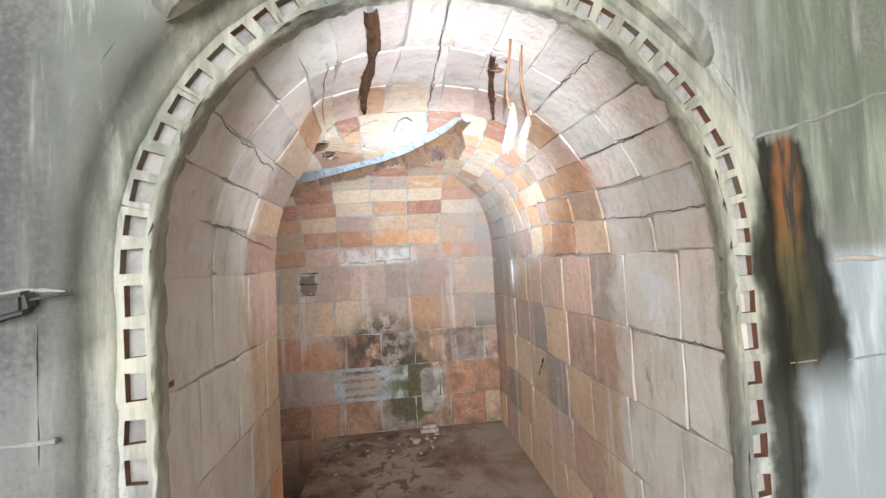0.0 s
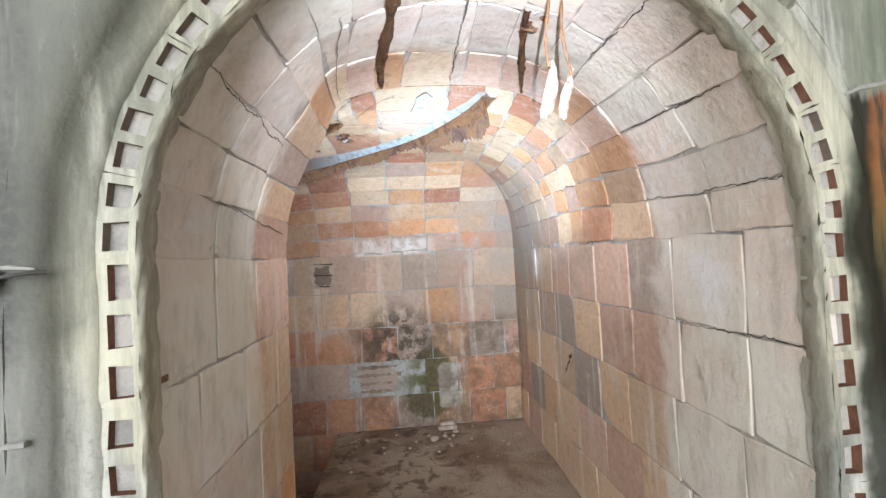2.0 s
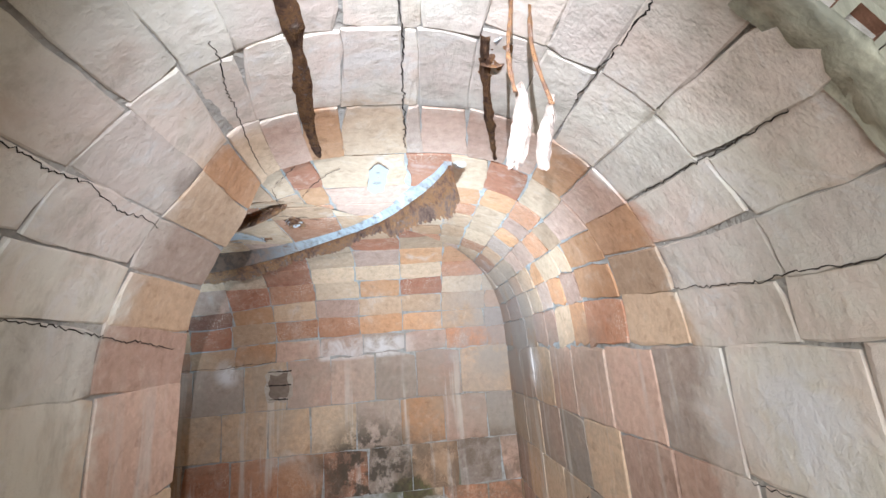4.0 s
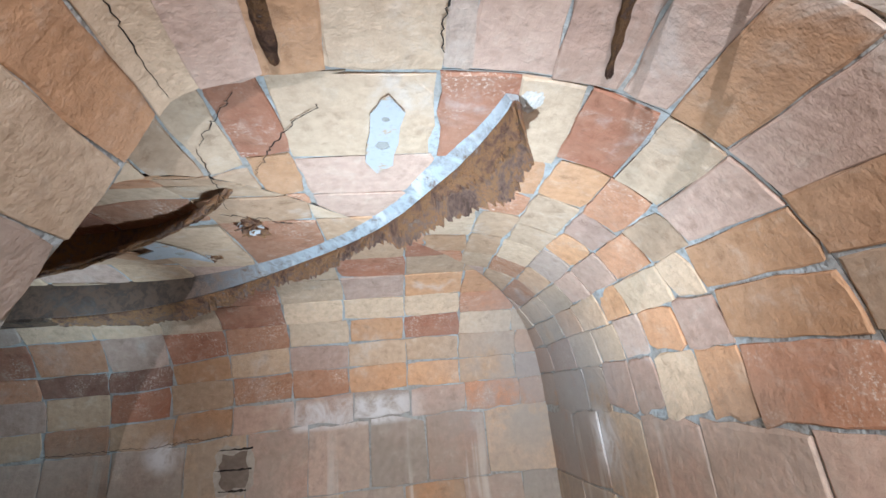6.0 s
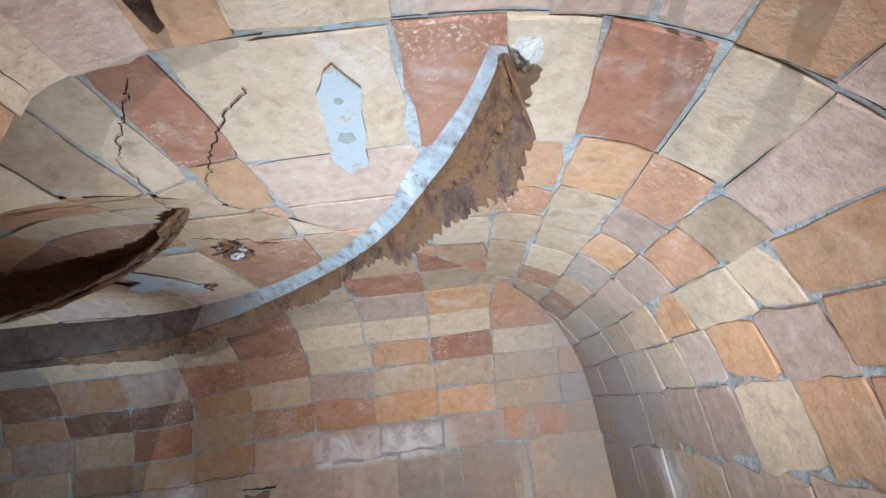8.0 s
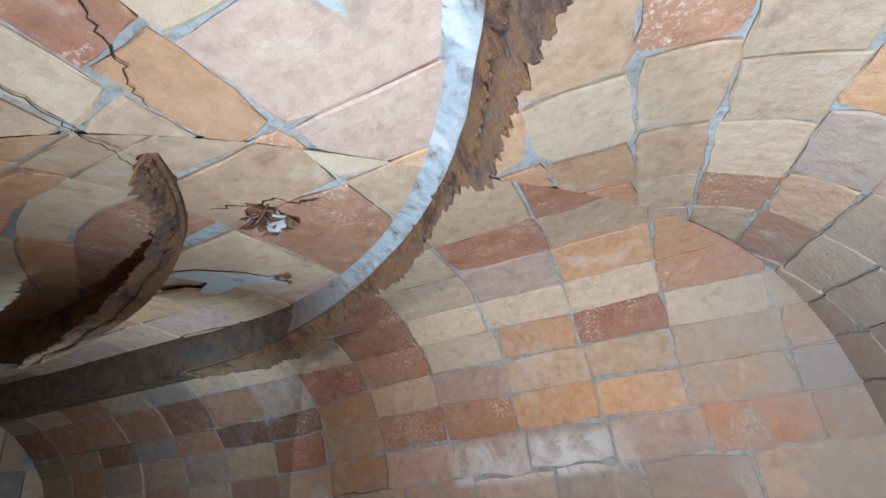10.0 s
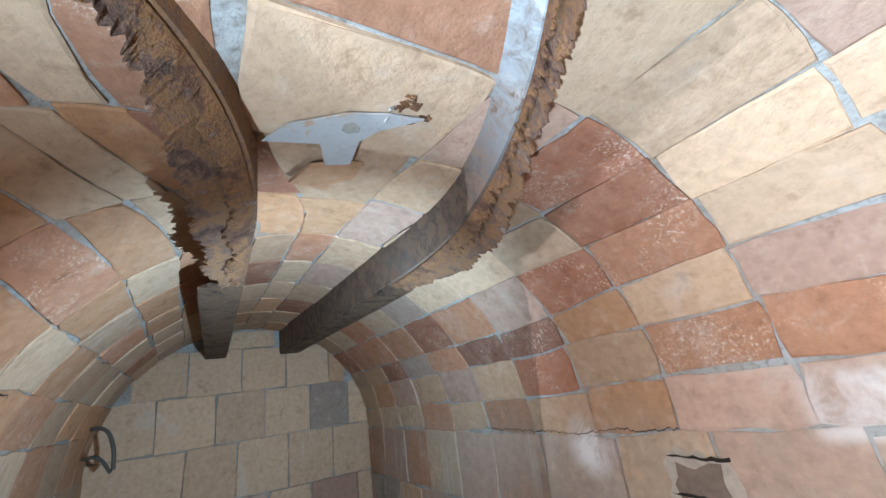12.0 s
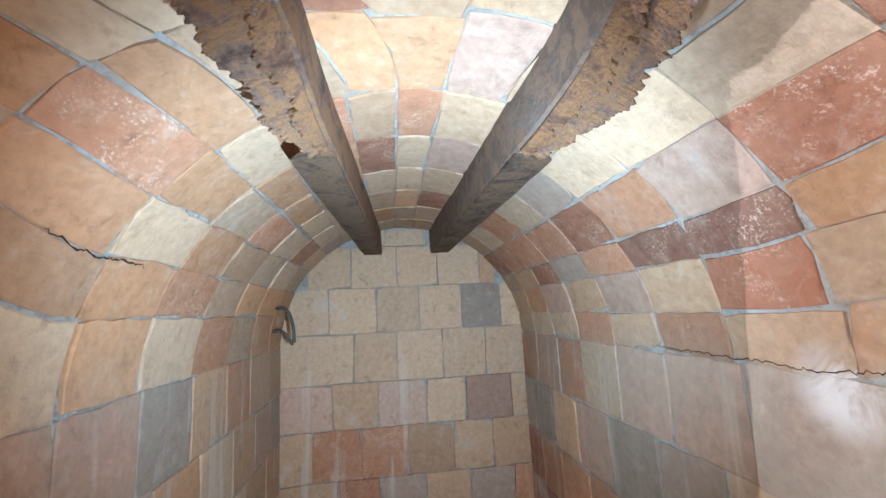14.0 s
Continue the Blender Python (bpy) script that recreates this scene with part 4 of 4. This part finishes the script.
# rail remains in the entrance vault
def remnant(w, w_end, y0, y1, wide, seed, label):
    ob = thing("rail_remnant", label, "rail", "rail remains")
    bm = bmesh.new()
    rows = []
    n = 46
    for i in range(n + 1):
        y = y0 + (y1 - y0) * i / n
        half = wide * (0.55 + 0.45 * noise.noise(Vector((y * 7, seed, 0)))) * min(1, 0.4 + 1.6 * (1 - i / n))
        rows.append([bm.verts.new(arch("A", y, w + (w_end - w) * i / n + q * half / 2 + 0.006 * noise.noise(Vector((y * 30, seed, q))), -0.004 - 0.008 * (1 - q * q) - 0.006 * noise.noise(Vector((y * 16, q * 3, seed))))) for q in (-1, -0.5, 0, 0.5, 1)])
    for a, b in zip(rows, rows[1:]):
        for k in range(4):
            bm.faces.new((a[k], b[k], b[k + 1], a[k + 1]))
    bmesh.ops.solidify(bm, geom=bm.faces[:], thickness=0.012)
    part("rusted_strip", bm, BROWN, ob)
    return ob


remnant(2.72, 2.69, 1.06, 1.86, 0.075, 1.0, "rusty stump of rail let into the pale vault")
remnant(2.33, 2.235, 1.3, 1.86, 0.05, 4.0, "short rusty stump of rail let into the pale vault")


def curl(name, at, stem, length, width, lean, mat, label, seed):
    """A delaminated tongue of plate: a thin rusty stem from the vault that ends in a wide, split, curling flap."""
    r2 = random.Random(seed)
    ob = thing(name, label, "scrap", at=at)
    st = []
    for i in range(15):
        t = i / 14
        c = Vector((lean[0] * t + 0.008 * math.sin(5 * t + seed), lean[1] * t, -stem * t))
        h = 0.003 + 0.003 * r2.random()
        st.append([c + Vector((h * math.cos(k), 0.5 * h * math.sin(k), 0)) for k in (0, 1.26, 2.51, 3.77, 5.03)])
    part("stem", strip(st), BROWN, ob, "thin brown rusty stem")
    bm = bmesh.new()
    rows = []
    for i in range(19):
        t = i / 18
        c = Vector((lean[0] + 0.012 * math.sin(3 * t + seed), lean[1] + 0.02 * t * t, -stem + 0.02 - length * t))
        hw = width * (0.35 + 0.65 * min(1, 2.2 * t)) / 2 * (1 - 0.3 * max(0.0, t - 0.8) * 5)
        rows.append([bm.verts.new(c + Vector((q * hw + 0.0015 * r2.uniform(-1, 1), 0.014 * q * q + 0.003 * r2.uniform(-1, 1), 0.008 * r2.uniform(-1, 1) * (i == 18)))) for q in (-1, -0.6, -0.25, 0.1, 0.45, 0.8, 1)])
    for a, b in zip(rows, rows[1:]):
        for k in range(6):
            bm.faces.new((a[k], b[k], b[k + 1], a[k + 1]))
    bmesh.ops.solidify(bm, geom=bm.faces[:], thickness=0.004)
    part("flap", bm, mat, ob, "pale split flap")
    return ob


curl("hanging_scrap", (0.4, 1.2, 2.085), 0.26, 0.14, 0.034, (-0.02, -0.045), PALE, "pale tongue of delaminated plate hanging from the vault", 1)
curl("hanging_scrap", (0.44, 1.21, 2.075), 0.27, 0.12, 0.026, (-0.008, -0.05), PALE, "narrow split tongue of plate hanging from the vault", 2)
flakes("rust_clump", (0.425, 1.37, 2.065), 0.05, 20, BROWN, "clump of rust flakes breaking from the vault", "scrap", 21, (0.7, 1.4, 0.35))


def plaster_lump(at, size, seed):
    """A flattened dab of white plaster pressed against the vault."""
    bm = bmesh.new()
    bmesh.ops.create_icosphere(bm, subdivisions=4, radius=1.0)
    for v in bm.verts:
        v.co *= 1 + 0.3 * noise.noise(v.co * 1.6 + Vector((seed, 0, 0))) + 0.2 * noise.noise(v.co * 5 + Vector((0, seed, 0)))
        v.co = Vector((v.co.x * size[0], v.co.y * size[1], v.co.z * size[2])) + Vector(at)
    return tagged(part("plaster_lump", bm, CHALK), "lump of white plaster stuck to the vault at the rail", "plaster")


plaster_lump((0.418, 1.965, 2.087), (0.03, 0.04, 0.009), 5.0)

# ---- broken tiles, cable, rubble ----
# gallery, from, to, half width
CRACKS = [("A", (1.94, 2.68), (2.08, 2.83), 0.0012), ("A", (1.98, 2.57), (2.23, 2.74), 0.0009), ("A", (2.08, 2.84), (2.35, 2.9), 0.0011),
          ("A", (1.05, 2.07), (1.4, 2.085), 0.002), ("A", (1.0, 1.79), (1.6, 1.8), 0.0015), ("A", (1.0, 1.52), (1.6, 1.53), 0.0012), ("A", (1.02, 3.22), (1.6, 3.25), 0.0012),
          ("A", (1.3, 3.5), (1.9, 3.55), 0.0012), ("A", (1.0, 1.12), (1.5, 1.11), 0.0012), ("A", (1.02, 2.51), (1.85, 2.51), 0.0014), ("B", (-0.39, 2.61), (-0.2, 2.56), 0.0016),
          ("B", (-1.1, 3.31), (-1.4, 3.32), 0.002), ("B", (-0.7, 1.415), (-1.6, 1.425), 0.0009), ("A", (2.44, 0.8), (2.56, 0.66), 0.012), ("A", (1.25, 2.87), (1.88, 2.9), 0.0013)]

def ribs(name, run, l0, l1, w0, w1, count, tone, label, seed):
    """Exposed cells of a broken hollow tile: thin shelves with torn edges in a shallow recess."""
    r2 = random.Random(seed)
    ob = thing(name, label, "tile")
    n = 12
    back = [arch(run, l0 + (l1 - l0) * (0.5 - 0.5 * math.cos(k * math.tau / n) * r2.uniform(0.85, 1.0)), w0 + (w1 - w0) * (0.5 + 0.5 * math.sin(k * math.tau / n) * r2.uniform(0.8, 1.0)), 0.004) for k in range(n)]
    mesh("hollow", back, [tuple(range(n))], STONE, ob)
    for k in range(count):
        w = w0 + (w1 - w0) * (k + 0.5) / count
        bm = bmesh.new()
        st = []
        for i in range(13):
            l = l0 + (l1 - l0) * i / 12
            d = -0.003 + 0.004 * r2.random()
            th = (0.3 + 0.7 * r2.random()) * 0.3 * (w1 - w0) / count
            st.append([arch(run, l, w - th, 0.05), arch(run, l, w - th, d), arch(run, l, w + th, d + 0.002), arch(run, l, w + th, 0.05)])
        part("rib", strip(st[r2.randrange(3):13 - r2.randrange(3)]), TILE, ob)
        toned(ob.children[-1].data, TONES[tone])
    return ob


ribs("broken_tile", "B", -0.46, -0.1, 0.28, 0.54, 4, "grey", "broken hollow clay tile with whitish open cells", 4)


def crack(run, a, b, seed, wide=0.004):
    """A ragged crack as a dark ribbon on the lining, its shade put into the colour, from a to b (along, up and over).
    """
    r2 = random.Random(seed)
    bm = bmesh.new()
    rows = []
    n = max(8, int(math.hypot(b[0] - a[0], b[1] - a[1]) / 0.008))
    for i in range(n + 1):
        t = i / n
        l = a[0] + (b[0] - a[0]) * t + 0.012 * noise.noise(Vector((t * 6, seed, 0))) + 0.004 * r2.uniform(-1, 1)
        w = a[1] + (b[1] - a[1]) * t + 0.012 * noise.noise(Vector((t * 6, seed, 4))) + 0.004 * r2.uniform(-1, 1)
        h = wide * r2.uniform(0.15, 1) * min(1, 6 * t, 6 * (1 - t)) + 0.0006
        across = Vector((-(b[1] - a[1]), b[0] - a[0])).normalized() * h
        rows.append([bm.verts.new(arch(run, l + across.x * q, w + across.y * q, -0.0042 - 0.001 * (1 - abs(q)))) for q in (-1, 0, 1)])
    for p, q in zip(rows, rows[1:]):
        for k in (0, 1):
            bm.faces.new((p[k], q[k], q[k + 1], p[k + 1]))
    return tagged(part("crack", bm, GAP_SHADE), "dark ragged crack through the clay tiles", "crack", "cracks", kind="structure")


for k, (run, a, b, wide) in enumerate(CRACKS):
    crack(run, a, b, k + 1, wide)


def tube(name, points, radius, mat, parent):
    cu = bpy.data.curves.new(name, "CURVE")
    cu.dimensions, cu.bevel_depth, cu.bevel_resolution = "3D", radius, 2
    sp = cu.splines.new("BEZIER")
    sp.bezier_points.add(len(points) - 1)
    for b, p in zip(sp.bezier_points, points):
        b.co, b.handle_left_type, b.handle_right_type = p, "AUTO", "AUTO"
    cu.materials.append(mat)
    ob = new(name, cu)
    ob.parent = parent
    return ob


hook = thing("cable_stub", "short bent black cable ends sticking from the wall", "cable")
tube("cable", [(-2.72, 2.13, 1.63), (-2.68, 2.19, 1.62), (-2.66, 2.23, 1.54), (-2.66, 2.24, 1.44)], 0.009, WIRE, hook)
tube("cable", [(-2.74, 2.11, 1.5), (-2.7, 2.17, 1.5), (-2.67, 2.23, 1.43)], 0.008, WIRE, hook)

stub = thing("iron_stub", "dark grey iron stub on a thin pin in the wall", "fitting")
tube("pin", [(-0.605, 0.915, 1.37), (-0.63, 0.89, 1.367), (-0.66, 0.88, 1.362)], 0.003, WIRE, stub)
bm = block((-0.74, 0.865, 1.33), (-0.655, 0.9, 1.372), 0.008)
for v in bm.verts:
    v.co += Vector((0, 0, 0.25 * (v.co.x + 0.7))) + noise.noise_vector(v.co * 40) * 0.006
part("stub_body", bm, WIRE, stub)


def stone(at, size, seed):
    bm = bmesh.new()
    bmesh.ops.create_icosphere(bm, subdivisions=2, radius=size)
    for v in bm.verts:
        v.co *= 1 + 0.45 * noise.noise(v.co / size * 0.9 + Vector((seed, 0, 0)))
        v.co.z *= 0.5
    low = min(v.co.z for v in bm.verts)
    bmesh.ops.translate(bm, vec=Vector(at) - Vector((0, 0, low + 0.002)), verts=bm.verts[:])
    return tagged(part("stone", bm, STONE), "pale broken chip of masonry on the floor", "stone", "rubble")


stone((0.14, 3.33, 0), 0.035, 1)
stone((0.22, 3.38, 0), 0.02, 2)
stone((0.31, 3.45, 0), 0.022, 3)
r3 = random.Random(9)
for k in range(46):
    stone((r3.uniform(-0.5, 0.8), 3.55 - abs(r3.gauss(0, 0.35)), 0), r3.uniform(0.004, 0.013), 10 + k)
for lo, hi in (((0.18, 3.5, 0.0), (0.33, 3.57, 0.03)), ((0.2, 3.52, 0.031), (0.31, 3.585, 0.055))):
    ob = tagged(part("tile_piece", block(lo, hi, 0.004), TILE), "flat broken piece of clay tile on the floor", "tile", "rubble")
    toned(ob.data, TONES["grey"])


def broken_face(run, l0, l1, w0, w1, slits, label, seed):
    """A tile whose face has sheared off in layers: raw clay with torn ledges and dark sheets painted for the shade in
    its cells.
    """
    r2 = random.Random(seed)
    ob = thing("broken_tile", label, "tile")
    mid = ((l0 + l1) / 2, (w0 + w1) / 2)
    for depth, size in ((-0.0035, 1.0), (-0.0065, 0.72)):
        n = 22
        ring = []
        for k in range(n):
            a = k * math.tau / n
            q = size * r2.uniform(0.72, 1.0) / max(abs(math.cos(a)), abs(math.sin(a)))
            ring.append((mid[0] + q * (l1 - l0) / 2 * math.cos(a), mid[1] + q * (w1 - w0) / 2 * math.sin(a)))
        verts = [arch(run, l, w, depth) for l, w in ring] + [arch(run, l, w, 0.01) for l, w in ring]
        mesh("clay_layer", verts, [tuple(range(n))] + [(k, (k + 1) % n, n + (k + 1) % n, n + k) for k in range(n)], STONE if size == 1.0 else RAW_PALE, ob)
    for k in range(slits):
        w = w0 + (w1 - w0) * (0.9 - 0.75 * k / max(1, slits - 1))
        a, b = l0 + (l1 - l0) * r2.uniform(0.05, 0.3), l1 - (l1 - l0) * r2.uniform(0.0, 0.2)
        top, low = [], []
        for i in range(13):
            l = a + (b - a) * i / 12
            h = 0.014 * (i / 12) ** 0.6 * r2.uniform(0.4, 1.0) + 0.001
            top.append(arch(run, l, w + 0.003 * r2.uniform(-1, 1), -0.0075))
            low.append(arch(run, l, w - h, -0.0075))
        mesh("open_cell", top + low, [(i, i + 1, 14 + i, 13 + i) for i in range(12)], GAP_SHADE, ob)
    return ob


broken_face("B", -0.8, -0.6, 1.16, 1.4, 3, "tile with its face sheared off and cells drawn as dark shade", 6)
